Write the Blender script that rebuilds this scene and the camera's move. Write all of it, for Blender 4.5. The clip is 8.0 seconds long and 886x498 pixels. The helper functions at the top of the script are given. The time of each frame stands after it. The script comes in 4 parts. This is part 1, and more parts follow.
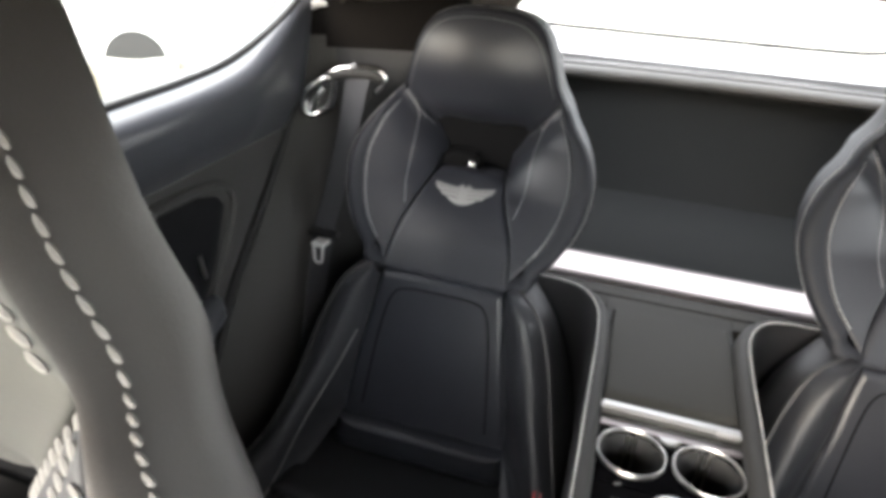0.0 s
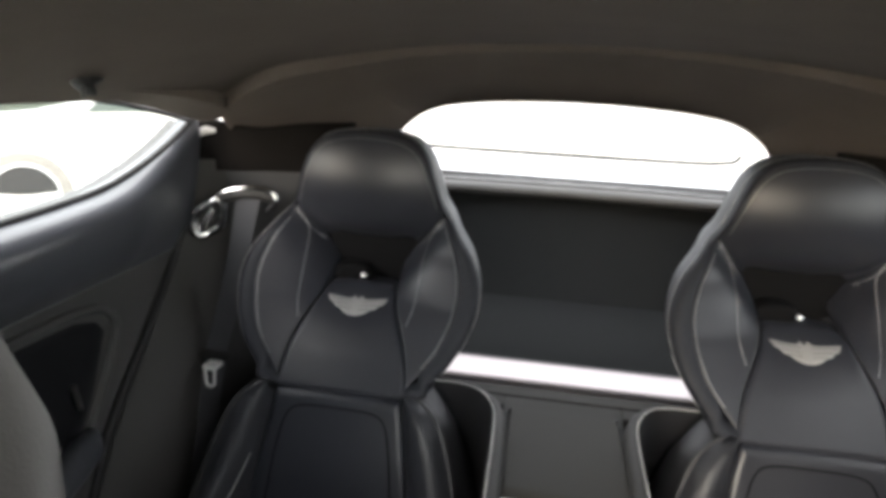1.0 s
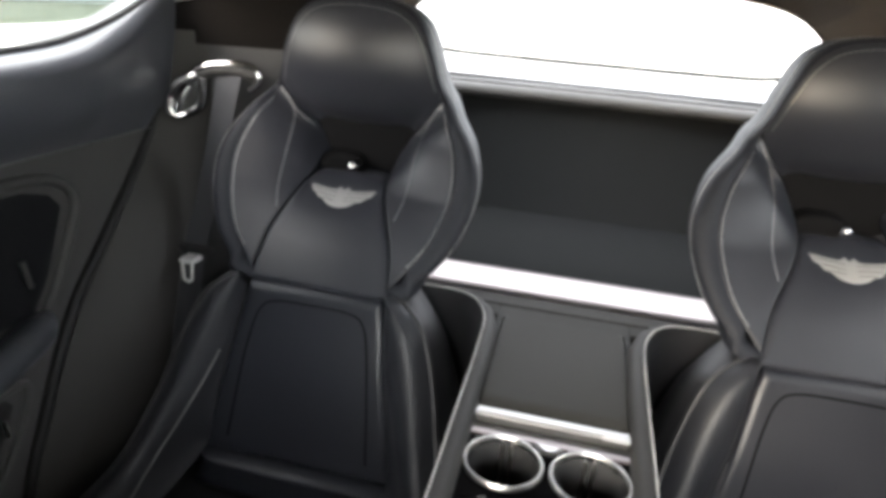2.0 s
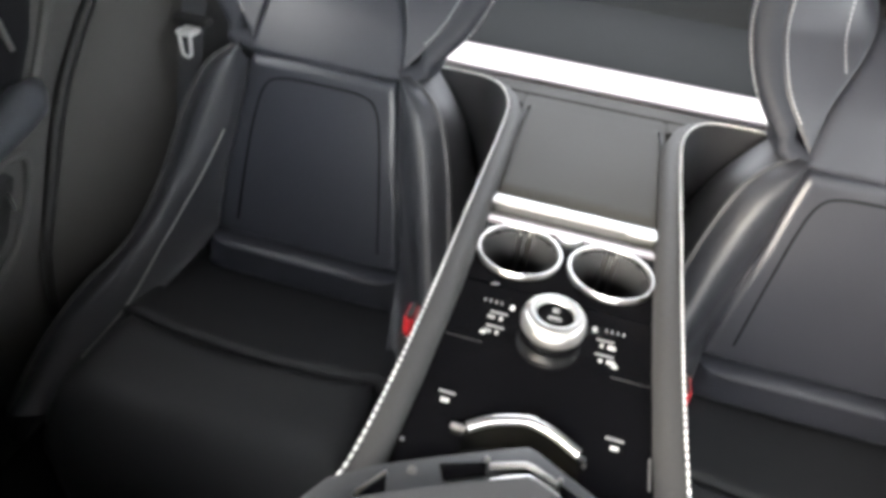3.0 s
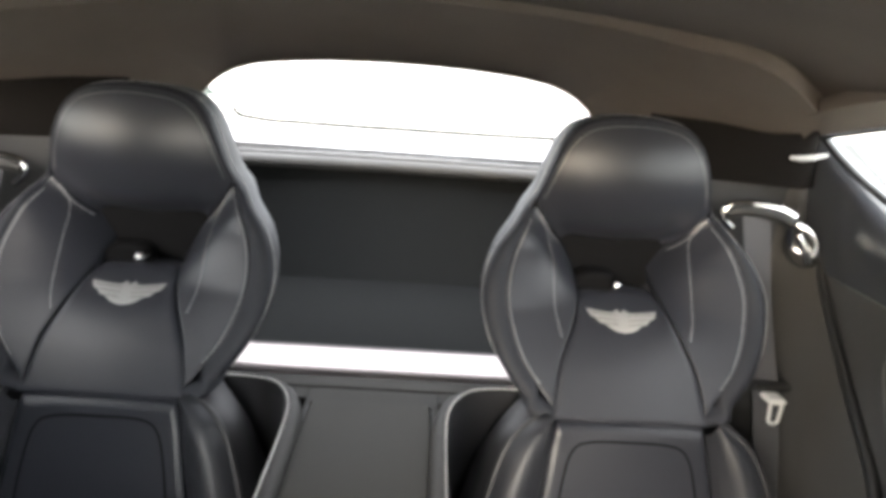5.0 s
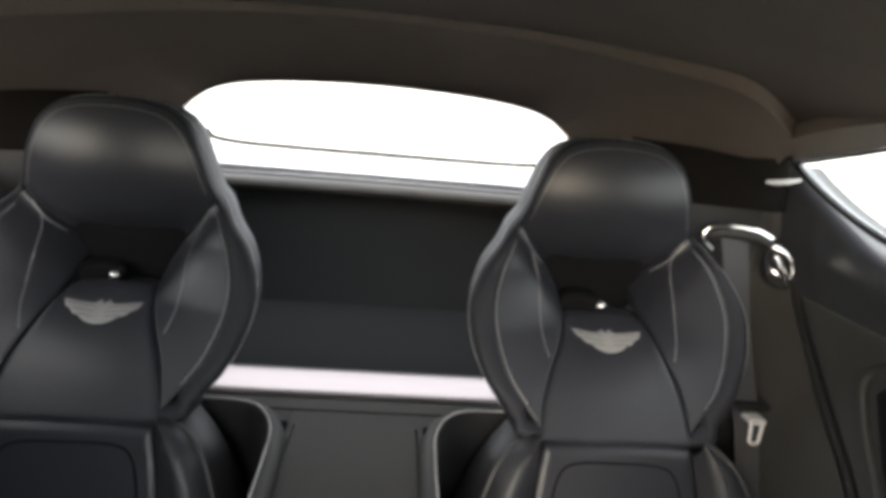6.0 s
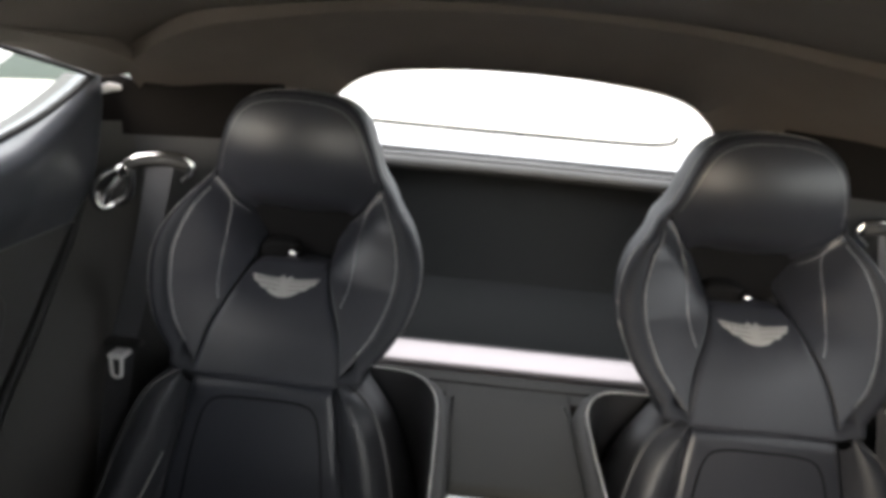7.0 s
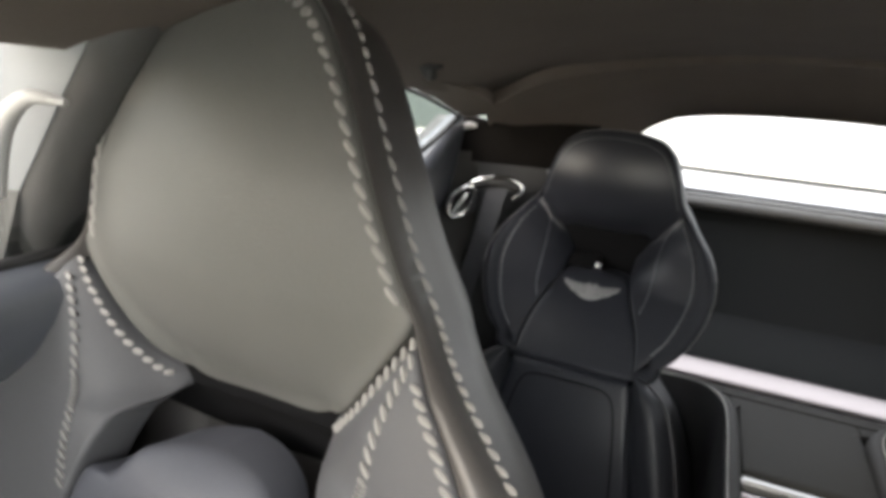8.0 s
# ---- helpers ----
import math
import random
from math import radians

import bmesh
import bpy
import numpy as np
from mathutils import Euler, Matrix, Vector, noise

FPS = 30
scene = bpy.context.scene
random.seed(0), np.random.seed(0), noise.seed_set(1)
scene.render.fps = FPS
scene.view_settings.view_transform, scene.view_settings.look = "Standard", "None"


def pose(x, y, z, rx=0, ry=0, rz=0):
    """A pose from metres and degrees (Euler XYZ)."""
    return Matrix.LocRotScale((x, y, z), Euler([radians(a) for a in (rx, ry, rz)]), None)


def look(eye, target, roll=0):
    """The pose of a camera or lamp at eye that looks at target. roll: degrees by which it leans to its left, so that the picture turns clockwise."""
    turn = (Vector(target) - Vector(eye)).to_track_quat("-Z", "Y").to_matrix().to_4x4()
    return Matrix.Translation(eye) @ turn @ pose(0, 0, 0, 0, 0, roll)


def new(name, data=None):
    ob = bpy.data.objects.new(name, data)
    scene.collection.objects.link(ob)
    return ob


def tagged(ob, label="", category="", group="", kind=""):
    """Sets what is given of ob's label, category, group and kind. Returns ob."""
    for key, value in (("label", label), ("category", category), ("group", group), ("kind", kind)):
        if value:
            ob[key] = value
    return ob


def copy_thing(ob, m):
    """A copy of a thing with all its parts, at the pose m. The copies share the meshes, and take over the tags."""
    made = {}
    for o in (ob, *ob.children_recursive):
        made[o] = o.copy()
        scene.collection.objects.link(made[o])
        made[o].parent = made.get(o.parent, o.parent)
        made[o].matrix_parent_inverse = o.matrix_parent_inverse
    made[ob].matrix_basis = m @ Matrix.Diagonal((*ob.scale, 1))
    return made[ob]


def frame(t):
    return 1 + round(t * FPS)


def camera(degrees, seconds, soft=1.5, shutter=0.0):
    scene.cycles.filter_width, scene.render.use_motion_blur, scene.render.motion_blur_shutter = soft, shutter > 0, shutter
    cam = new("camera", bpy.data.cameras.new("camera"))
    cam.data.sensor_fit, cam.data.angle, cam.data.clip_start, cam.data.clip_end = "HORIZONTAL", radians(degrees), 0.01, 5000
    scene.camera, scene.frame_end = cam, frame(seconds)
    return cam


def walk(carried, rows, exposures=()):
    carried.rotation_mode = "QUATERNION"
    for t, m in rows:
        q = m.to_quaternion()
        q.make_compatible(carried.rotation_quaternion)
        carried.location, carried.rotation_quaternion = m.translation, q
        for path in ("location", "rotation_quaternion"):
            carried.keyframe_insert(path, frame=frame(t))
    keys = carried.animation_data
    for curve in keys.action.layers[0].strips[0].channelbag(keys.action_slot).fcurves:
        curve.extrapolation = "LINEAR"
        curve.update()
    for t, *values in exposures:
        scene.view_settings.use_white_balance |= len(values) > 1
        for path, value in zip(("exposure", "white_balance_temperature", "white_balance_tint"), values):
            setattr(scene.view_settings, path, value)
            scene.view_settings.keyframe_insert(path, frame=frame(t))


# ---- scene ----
from mathutils.bvhtree import BVHTree

# Cabin of a four-seat fastback car: x across, y towards the tail, z up, metres.
cam = camera(70, 8.0, soft=4.4)
ROWS = [
    (0, (-0.1049, 0.0681, 1.2823), (-0.3548, 0.9299, 0.8409), 3.73),
    (0.5, (-0.0885, 0.0480, 1.2580), (-0.2669, 0.9777, 0.9424), 4.30),
    (1, (-0.0630, 0.0500, 1.2750), (-0.2080, 1.0061, 1.0171), 2.92),
    (1.2, (-0.0420, 0.0540, 1.2900), (-0.1848, 1.0097, 1.0451), 3.35),
    (2.3, (-0.0158, 0.1625, 1.1510), (-0.2058, 1.0404, 0.7114), 5.04),
    (2.5, (-0.0346, 0.1529, 1.1544), (-0.1952, 0.9981, 0.6447), 6.78),
    (3, (-0.0207, 0.1856, 1.1242), (-0.1729, 0.9636, 0.5146), 7.32),
    (3.5, (-0.0278, 0.2163, 1.1074), (-0.1499, 0.9392, 0.4273), 7.28),
    (4, (-0.0385, 0.1742, 1.1743), (-0.0579, 0.9854, 0.5898), 6.08),
    (4.5, (-0.0018, 0.1573, 1.2090), (0.0081, 1.0815, 0.8272), 4.72),
    (5, (0.0554, 0.1621, 1.2243), (0.0899, 1.1273, 0.9649), 4.02),
    (5.2, (0.0713, 0.1652, 1.2292), (0.1135, 1.1349, 0.9888), 4.00),
    (6.3, (-0.0069, 0.1638, 1.1998), (0.0877, 1.1377, 0.9936), 5.25),
    (6.5, (-0.0300, 0.1572, 1.2016), (0.0365, 1.1308, 0.9831), 5.35),
    (7, (-0.0856, 0.1202, 1.2421), (-0.1185, 1.0813, 0.9678), 5.09),
    (7.5, (-0.1474, -0.0089, 1.2430), (-0.3314, 0.9416, 0.9928), 5.15),
    (8, (-0.1672, -0.1042, 1.2232), (-0.5490, 0.7898, 0.9886), 5.46),
]
EXPOSURES = [(0.0, 3.7), (0.5, 3.35), (1.0, 3.1), (1.2, 3.05), (1.8, 3.3), (2.3, 4.0), (2.6, 4.42), (3.5, 4.75), (4.0, 5.1), (4.3, 4.85), (4.6, 4.3), (5.0, 3.65), (5.2, 3.2), (6.3, 2.8), (7.0, 2.9), (7.5, 2.82), (8.0, 2.7)]
# the camera sees bluer while it looks down
EXPOSURES = [(t, e + 0.66, 6350 if 2.2 < t < 4.4 else 6480, 12) for t, e in EXPOSURES]
walk(cam, [(t, look(e, g, r)) for t, e, g, r in ROWS], EXPOSURES)

# ---------------------------------------------------------------- light
world = bpy.data.worlds.new("sky")
scene.world = world
world.use_nodes = True
wt = world.node_tree
sky = wt.nodes.new("ShaderNodeTexSky")
sky.sky_type, sky.sun_disc = "NISHITA", False
sky.sun_elevation, sky.sun_rotation = radians(19), radians(204)
sky.air_density, sky.dust_density = 1.0, 2.0
# thin bright cloud veils most of the blue
veil = wt.nodes.new("ShaderNodeMix")
veil.data_type = "RGBA"
veil.inputs[0].default_value = 0.75
veil.inputs[7].default_value = (7.4, 7.2, 6.9, 1)
wt.links.new(sky.outputs[0], veil.inputs[6])
wt.links.new(veil.outputs[2], wt.nodes["Background"].inputs[0])
wt.nodes["Background"].inputs[1].default_value = 0.15
sun = new("sun", bpy.data.lights.new("sun", "SUN"))
sun.data.energy, sun.data.angle, sun.data.color = 0.32, radians(35), (1.0, 0.93, 0.87)
sun.rotation_euler = look((-0.38, -0.87, 0.32), (0, 0, 0)).to_euler()


# ---------------------------------------------------------------- materials
def material(name, color, rough=0.5, metal=0.0, grain=0.0, grain_size=400.0, bump=0.1, stain=0.15, spec=0.5, coat=0.0, stretch=None):
    """Principled surface whose tone drifts at two scales and whose relief follows the fine one."""
    m = bpy.data.materials.new(name)
    m.use_nodes = True
    nt = m.node_tree
    b = nt.nodes["Principled BSDF"]
    b.inputs["Metallic"].default_value, b.inputs["Specular IOR Level"].default_value = metal, spec
    b.inputs["Coat Weight"].default_value = coat
    co = nt.nodes.new("ShaderNodeTexCoord")
    mp = nt.nodes.new("ShaderNodeMapping")
    mp.inputs["Scale"].default_value = stretch or (1, 1, 1)
    nt.links.new(co.outputs["Object"], mp.inputs["Vector"])
    big, fine = nt.nodes.new("ShaderNodeTexNoise"), nt.nodes.new("ShaderNodeTexNoise")
    big.inputs["Scale"].default_value, fine.inputs["Scale"].default_value = 9.0, grain_size
    big.inputs["Detail"].default_value, fine.inputs["Detail"].default_value = 4.0, 2.0
    for n in (big, fine):
        nt.links.new(mp.outputs[0], n.inputs["Vector"])
    ramp = nt.nodes.new("ShaderNodeMix")
    ramp.data_type = "RGBA"
    ramp.inputs[6].default_value = (*[c * (1 - stain) for c in color], 1)
    ramp.inputs[7].default_value = (*[min(1, c * (1 + stain)) for c in color], 1)
    add = nt.nodes.new("ShaderNodeMath")
    add.operation = "MULTIPLY_ADD"
    nt.links.new(fine.outputs[0], add.inputs[0])
    add.inputs[1].default_value = grain
    nt.links.new(big.outputs[0], add.inputs[2])
    nt.links.new(add.outputs[0], ramp.inputs[0])
    nt.links.new(ramp.outputs[2], b.inputs["Base Color"])
    r = nt.nodes.new("ShaderNodeMapRange")
    r.inputs["To Min"].default_value, r.inputs["To Max"].default_value = max(0.02, rough - 0.06), rough + 0.06
    nt.links.new(big.outputs[0], r.inputs["Value"])
    nt.links.new(r.outputs[0], b.inputs["Roughness"])
    if bump:
        bp = nt.nodes.new("ShaderNodeBump")
        bp.inputs["Strength"].default_value, bp.inputs["Distance"].default_value = bump, 0.0006
        nt.links.new(fine.outputs[0], bp.inputs["Height"])
        nt.links.new(bp.outputs[0], b.inputs["Normal"])
    return m


def glass_material(name, tint):
    m = bpy.data.materials.new(name)
    m.use_nodes = True
    nt = m.node_tree
    nt.nodes.remove(nt.nodes["Principled BSDF"])
    t, g, x = (nt.nodes.new(k) for k in ("ShaderNodeBsdfTransparent", "ShaderNodeBsdfGlossy", "ShaderNodeMixShader"))
    t.inputs[0].default_value, g.inputs["Roughness"].default_value = (*tint, 1), 0.02
    x.inputs[0].default_value = 0.05
    nt.links.new(t.outputs[0], x.inputs[1])
    nt.links.new(g.outputs[0], x.inputs[2])
    nt.links.new(x.outputs[0], nt.nodes["Material Output"].inputs[0])
    return m


LEATHER = material("leather", (0.0190, 0.0205, 0.0262), 0.37, grain=0.5, grain_size=520, bump=0.35, spec=0.42)
LEATHER_SOFT = material("leather_soft", (0.0155, 0.0168, 0.0220), 0.60, grain=0.5, grain_size=520, bump=0.35, spec=0.28)
# same leather, lightened for the window light that falls on the bolsters
BOLSTER_LIT = material("bolster_lit", (0.023, 0.0242, 0.0285), 0.46, grain=0.5, grain_size=520, bump=0.35, spec=0.40)
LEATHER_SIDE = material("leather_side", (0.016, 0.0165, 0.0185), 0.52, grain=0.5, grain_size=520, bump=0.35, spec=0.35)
PIPING = material("piping", (0.036, 0.036, 0.038), 0.4, bump=0.1)
THREAD_FRONT = material("thread_bold", (0.215, 0.208, 0.20), 0.8, bump=0.2, grain_size=900)
PERF = material("perforated_leather", (0.010, 0.0105, 0.012), 0.55, spec=0.3, grain=0.7, grain_size=700, bump=0.5)
HEADLINER = material("headliner_suede", (0.135, 0.116, 0.101), 0.95, grain=0.6, grain_size=300, bump=0.3, spec=0.1)
CARPET = material("carpet", (0.0155, 0.0165, 0.0172), 1.0, grain=1.0, grain_size=350, bump=0.8, spec=0.1)
TRIM = material("trim_vinyl", (0.080, 0.079, 0.077), 0.5, spec=0.3, grain=0.4, grain_size=500, bump=0.3)
LID = material("lid_leather", (0.028, 0.0272, 0.0245), 0.68, spec=0.2, grain=0.4, grain_size=500, bump=0.3)
ALU = material("brushed_aluminium", (0.25, 0.225, 0.225), 0.33, metal=1.0, grain=0.5, grain_size=160, bump=0.1, stretch=(0.05, 1, 1))
CHROME = material("chrome", (0.8, 0.8, 0.8), 0.1, metal=1.0, bump=0.0)
SATIN = material("satin_metal", (0.55, 0.54, 0.525), 0.30, metal=1.0, bump=0.05)
BAR_METAL = material("brushed_bar_metal", (0.36, 0.355, 0.345), 0.36, metal=1.0, grain=0.5, grain_size=160, bump=0.1, stretch=(0.05, 1, 1))
KNOB_METAL = material("bead_blasted_metal", (0.50, 0.495, 0.48), 0.43, metal=1.0, bump=0.05)
DARK_CHROME = material("dark_chrome", (0.09, 0.09, 0.082), 0.22, metal=1.0, bump=0.0)
GLOSS = material("piano_black", (0.0025, 0.0025, 0.003), 0.07, bump=0.0, spec=0.26)
BELT = material("belt_webbing", (0.056, 0.058, 0.065), 0.8, grain=0.8, grain_size=600, bump=0.6)
EMBLEM = material("emblem_thread", (0.24, 0.24, 0.24), 0.5, grain=0.5, grain_size=900, bump=0.4)
RED = material("red_plastic", (0.45, 0.02, 0.025), 0.4, bump=0.0)
RUBBER = material("rubber", (0.016, 0.016, 0.016), 0.6)
# tyre tone raised to carry the outdoor glare on the rubber
TYRE_LIT = material("lit_tyre", (0.20, 0.19, 0.175), 0.9)
# white tone that stands for the window's reflection on the metal belt tongues
TONGUE_GLINT = material("tongue_glint", (0.8, 0.8, 0.79), 0.3, bump=0.0, stain=0.03)
GROUND = material("pale_concrete", (0.55, 0.53, 0.47), 0.9, grain=0.6, grain_size=40, bump=0.5)
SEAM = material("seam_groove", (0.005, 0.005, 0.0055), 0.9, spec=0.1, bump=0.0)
THREAD = material("thread", (0.40, 0.40, 0.405), 0.8, grain=0.5, grain_size=900, bump=0.2)
THREAD_WHITE = material("white_thread", (0.62, 0.62, 0.61), 0.8, bump=0.2, grain_size=900)
THREAD_DIM = material("thread_grey", (0.26, 0.26, 0.25), 0.8, bump=0.2, grain_size=900)
# suede darkened to carry the shade in the corner above the pillars
SUEDE_SHADED = material("shaded_suede", (0.008, 0.007, 0.0065), 0.95, grain=0.6, grain_size=300, bump=0.3, spec=0.1)
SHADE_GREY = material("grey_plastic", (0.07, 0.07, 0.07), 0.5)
SILL_GREY = material("grey_rubber", (0.09, 0.09, 0.09), 0.5)
TRIM_SOFT = material("soft_trim", (0.064, 0.069, 0.080), 0.32, spec=0.9, grain=0.4, grain_size=450, bump=0.3)
PILLAR = material("pillar_leather", (0.059, 0.0575, 0.054), 0.7, spec=0.25, grain=0.4, grain_size=450, bump=0.3)
PALE = material("pale_plastic", (0.55, 0.55, 0.54), 0.4, bump=0.0)
PRINT = material("white_print", (0.42, 0.42, 0.41), 0.5, bump=0.0)
PRINT_DIM = material("grey_print", (0.17, 0.17, 0.17), 0.5, bump=0.0)
PRINT_DARK = material("dark_print", (0.022, 0.022, 0.022), 0.4, bump=0.0)
CAR_PALE = material("green_grey_paint", (0.085, 0.105, 0.085), 0.25, bump=0.0, stain=0.03, coat=0.5)
CAR_WHITE = material("white_car_paint", (0.75, 0.75, 0.74), 0.25, bump=0.0, stain=0.03, coat=0.5)
CAR_YELLOW = material("cream_paint", (0.62, 0.52, 0.30), 0.3, bump=0.0, stain=0.03, coat=0.4)
DARK_GLASS = material("green_car_glass", (0.05, 0.065, 0.055), 0.25, bump=0.0)
GLASS = glass_material("tinted_glass", (0.70, 0.71, 0.72))
GLASS_SIDE = glass_material("side_glass", (0.70, 0.72, 0.72))
GLASS_FRONT = glass_material("windscreen_glass", (0.92, 0.93, 0.92))
# front seat leathers, lightened to carry the strong windscreen light on them
FRONT_LIT_GREY = material("front_lit_grey", (0.080, 0.080, 0.075), 0.52, grain=0.5, grain_size=520, bump=0.35, spec=0.35)
FRONT_LIT_COOL = material("front_lit_cool", (0.066, 0.066, 0.070), 0.52, grain=0.5, grain_size=520, bump=0.35, spec=0.35)
FRONT_LIT_BLUE = material("front_lit_blue", (0.060, 0.062, 0.073), 0.50, grain=0.5, grain_size=520, bump=0.35, spec=0.35)
# edge band tone raised for the side window light on it
FRONT_LIT_BAND = material("front_lit_band", (0.055, 0.051, 0.049), 0.42, grain=0.5, grain_size=520, bump=0.35)
ARM_LEATHER = material("armrest_leather", (0.025, 0.0257, 0.027), 0.5, grain=0.4, grain_size=500, bump=0.3)
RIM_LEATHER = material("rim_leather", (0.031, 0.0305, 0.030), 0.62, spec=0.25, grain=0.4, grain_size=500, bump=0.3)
WELL = material("ribbed_rubber", (0.032, 0.032, 0.032), 0.6, bump=0.2)
TAIL_PAINT = material("silver_white_paint", (0.42, 0.42, 0.425), 0.3, bump=0.0, stain=0.03)
PILLAR_LIT = material("lit_pillar", (0.20, 0.208, 0.215), 0.55, grain=0.3, grain_size=450, bump=0.2)


# ---------------------------------------------------------------- mesh helpers
def part(name, bm, mat, parent=None, label="", smooth=True):
    bmesh.ops.recalc_face_normals(bm, faces=bm.faces[:])
    me = bpy.data.meshes.new(name)
    bm.to_mesh(me)
    bm.free()
    for p in me.polygons:
        p.use_smooth = smooth
    if smooth:
        me.set_sharp_from_angle(angle=radians(50))
    me.materials.append(mat)
    ob = new(name, me)
    ob.parent = parent
    if label:
        ob["label"] = label
    return ob


def thing(name, label, category, group="", kind="", at=(0, 0, 0)):
    ob = new(name)
    ob.location = at
    return tagged(ob, label, category, group, kind)


def smooth_loop(points, per=6, closed=True):
    """Catmull-Rom through points; a point given twice makes a corner."""
    n, out = len(points), []
    for i in range(n if closed else n - 1):
        idx = [(i + k) % n if closed else min(max(i + k, 0), n - 1) for k in (-1, 0, 1, 2)]
        p0, p1, p2, p3 = (np.array(points[k], float) for k in idx)
        if np.allclose(p1, p2):
            continue
        for s in range(per):
            t = s / per
            out.append(0.5 * (2 * p1 + (p2 - p0) * t + (2 * p0 - 5 * p1 + 4 * p2 - p3) * t * t + (3 * p1 - p0 - 3 * p2 + p3) * t**3))
    if not closed:
        out.append(np.array(points[-1], float))
    return out


def pad(outline, place, bulge=0.02, edge=0.35, back=0.03, rings=7, per=6, smooth=True):
    """A stuffed panel over a flat outline: rounded at its rim, swelling by bulge, closed behind.
    place(a, b, w) lays a point of the outline, lifted by w, into the world."""
    loop = smooth_loop(outline, per) if smooth else [np.array(p, float) for p in outline]
    c = np.mean(loop, axis=0)
    bm = bmesh.new()
    rows = [[bm.verts.new(place(*p, -back)) for p in loop]]
    for k in range(rings + 1):
        s = 1 - (k / (rings + 0.6)) ** 1.5 * 0.98
        t = min((1 - s) / edge, 1)
        w = bulge * math.sqrt(max(0.0, 1 - (1 - t) ** 2))
        rows.append([bm.verts.new(place(*(c + (p - c) * s), w)) for p in loop])
    for a, b in zip(rows, rows[1:]):
        for i in range(len(loop)):
            j = (i + 1) % len(loop)
            bm.faces.new((a[i], a[j], b[j], b[i]))
    mid = bm.verts.new(place(*c, bulge))
    for i in range(len(loop)):
        bm.faces.new((rows[-1][i], rows[-1][(i + 1) % len(loop)], mid))
    return bm


def tube(points, radius, sides=8, closed=False):
    """A round bar along points."""
    bm, rings, pts = bmesh.new(), [], [Vector(p) for p in points]
    n = len(pts)
    for i, p in enumerate(pts):
        a, b = (pts[(i - 1) % n], pts[(i + 1) % n]) if closed else (pts[max(i - 1, 0)], pts[min(i + 1, n - 1)])
        d = (b - a).normalized()
        u = d.orthogonal().normalized() if i == 0 else (u - d * u.dot(d)).normalized()
        v = d.cross(u)
        r = radius[i] if isinstance(radius, (list, tuple)) else radius
        rings.append([bm.verts.new(p + r * (u * math.cos(q) + v * math.sin(q))) for q in (2 * math.pi * k / sides for k in range(sides))])
    for a, b in list(zip(rings, rings[1:])) + ([(rings[-1], rings[0])] if closed else []):
        for k in range(sides):
            bm.faces.new((a[k], a[(k + 1) % sides], b[(k + 1) % sides], b[k]))
    if not closed:
        bm.faces.new(rings[0])
        bm.faces.new(rings[-1])
    return bm


def box(x0, x1, y0, y1, z0, z1, bevel=0.004):
    bm = bmesh.new()
    bmesh.ops.create_cube(bm, size=1)
    for v in bm.verts:
        v.co = Vector(((x0 + x1) / 2 + v.co.x * (x1 - x0), (y0 + y1) / 2 + v.co.y * (y1 - y0), (z0 + z1) / 2 + v.co.z * (z1 - z0)))
    if bevel:
        bmesh.ops.bevel(bm, geom=bm.edges[:], offset=bevel, segments=2, affect="EDGES")
    return bm


def lathe(profile, sides=40, axis=None, caps=True):
    """Turned about z from (radius, height) pairs; axis: a pose to stand it on."""
    bm, rings = bmesh.new(), []
    for r, h in profile:
        rings.append([bm.verts.new((r * math.cos(2 * math.pi * k / sides), r * math.sin(2 * math.pi * k / sides), h)) for k in range(sides)])
    for a, b in zip(rings, rings[1:]):
        for k in range(sides):
            bm.faces.new((a[k], a[(k + 1) % sides], b[(k + 1) % sides], b[k]))
    if caps and profile[0][0] > 0:
        bm.faces.new(rings[0])
    if caps and profile[-1][0] > 0:
        bm.faces.new(rings[-1])
    bmesh.ops.remove_doubles(bm, verts=bm.verts[:], dist=1e-5)
    if axis is not None:
        bmesh.ops.transform(bm, matrix=axis, verts=bm.verts[:])
    return bm


def strip_sheet(rows_of_points, thick, direction=(0, 0, -1)):
    """A sheet through rows of points, thickened along direction."""
    bm = bmesh.new()
    if not thick:
        grid = [[bm.verts.new(p) for p in row] for row in rows_of_points]
        for a, b in zip(grid, grid[1:]):
            for j in range(len(a) - 1):
                bm.faces.new((a[j], a[j + 1], b[j + 1], b[j]))
        return bm
    d = Vector(direction) * thick
    top = [[bm.verts.new(p) for p in row] for row in rows_of_points]
    low = [[bm.verts.new(Vector(p) + d) for p in row] for row in rows_of_points]
    nr, nc = len(top), len(top[0])
    for i in range(nr - 1):
        for j in range(nc - 1):
            bm.faces.new((top[i][j], top[i][j + 1], top[i + 1][j + 1], top[i + 1][j]))
            bm.faces.new((low[i][j], low[i + 1][j], low[i + 1][j + 1], low[i][j + 1]))
    ring = [(0, j) for j in range(nc)] + [(i, nc - 1) for i in range(1, nr)] + [(nr - 1, j) for j in range(nc - 2, -1, -1)] + [(i, 0) for i in range(nr - 2, 0, -1)]
    for (i, j), (k, l) in zip(ring, ring[1:] + ring[:1]):
        bm.faces.new((top[i][j], low[i][j], low[k][l], top[k][l]))
    return bm


# ---------------------------------------------------------------- seats
PROFILE_Z = (0.40, 0.50, 0.55, 0.60, 0.69, 0.79, 0.86, 0.925, 1.0, 1.1, 1.25)
PROFILE_Y = (0.79, 0.815, 0.838, 0.850, 0.873, 0.905, 0.948, 0.995, 1.034, 1.062, 1.088)


def seat_y(z):
    return float(np.interp(z, PROFILE_Z, PROFILE_Y))


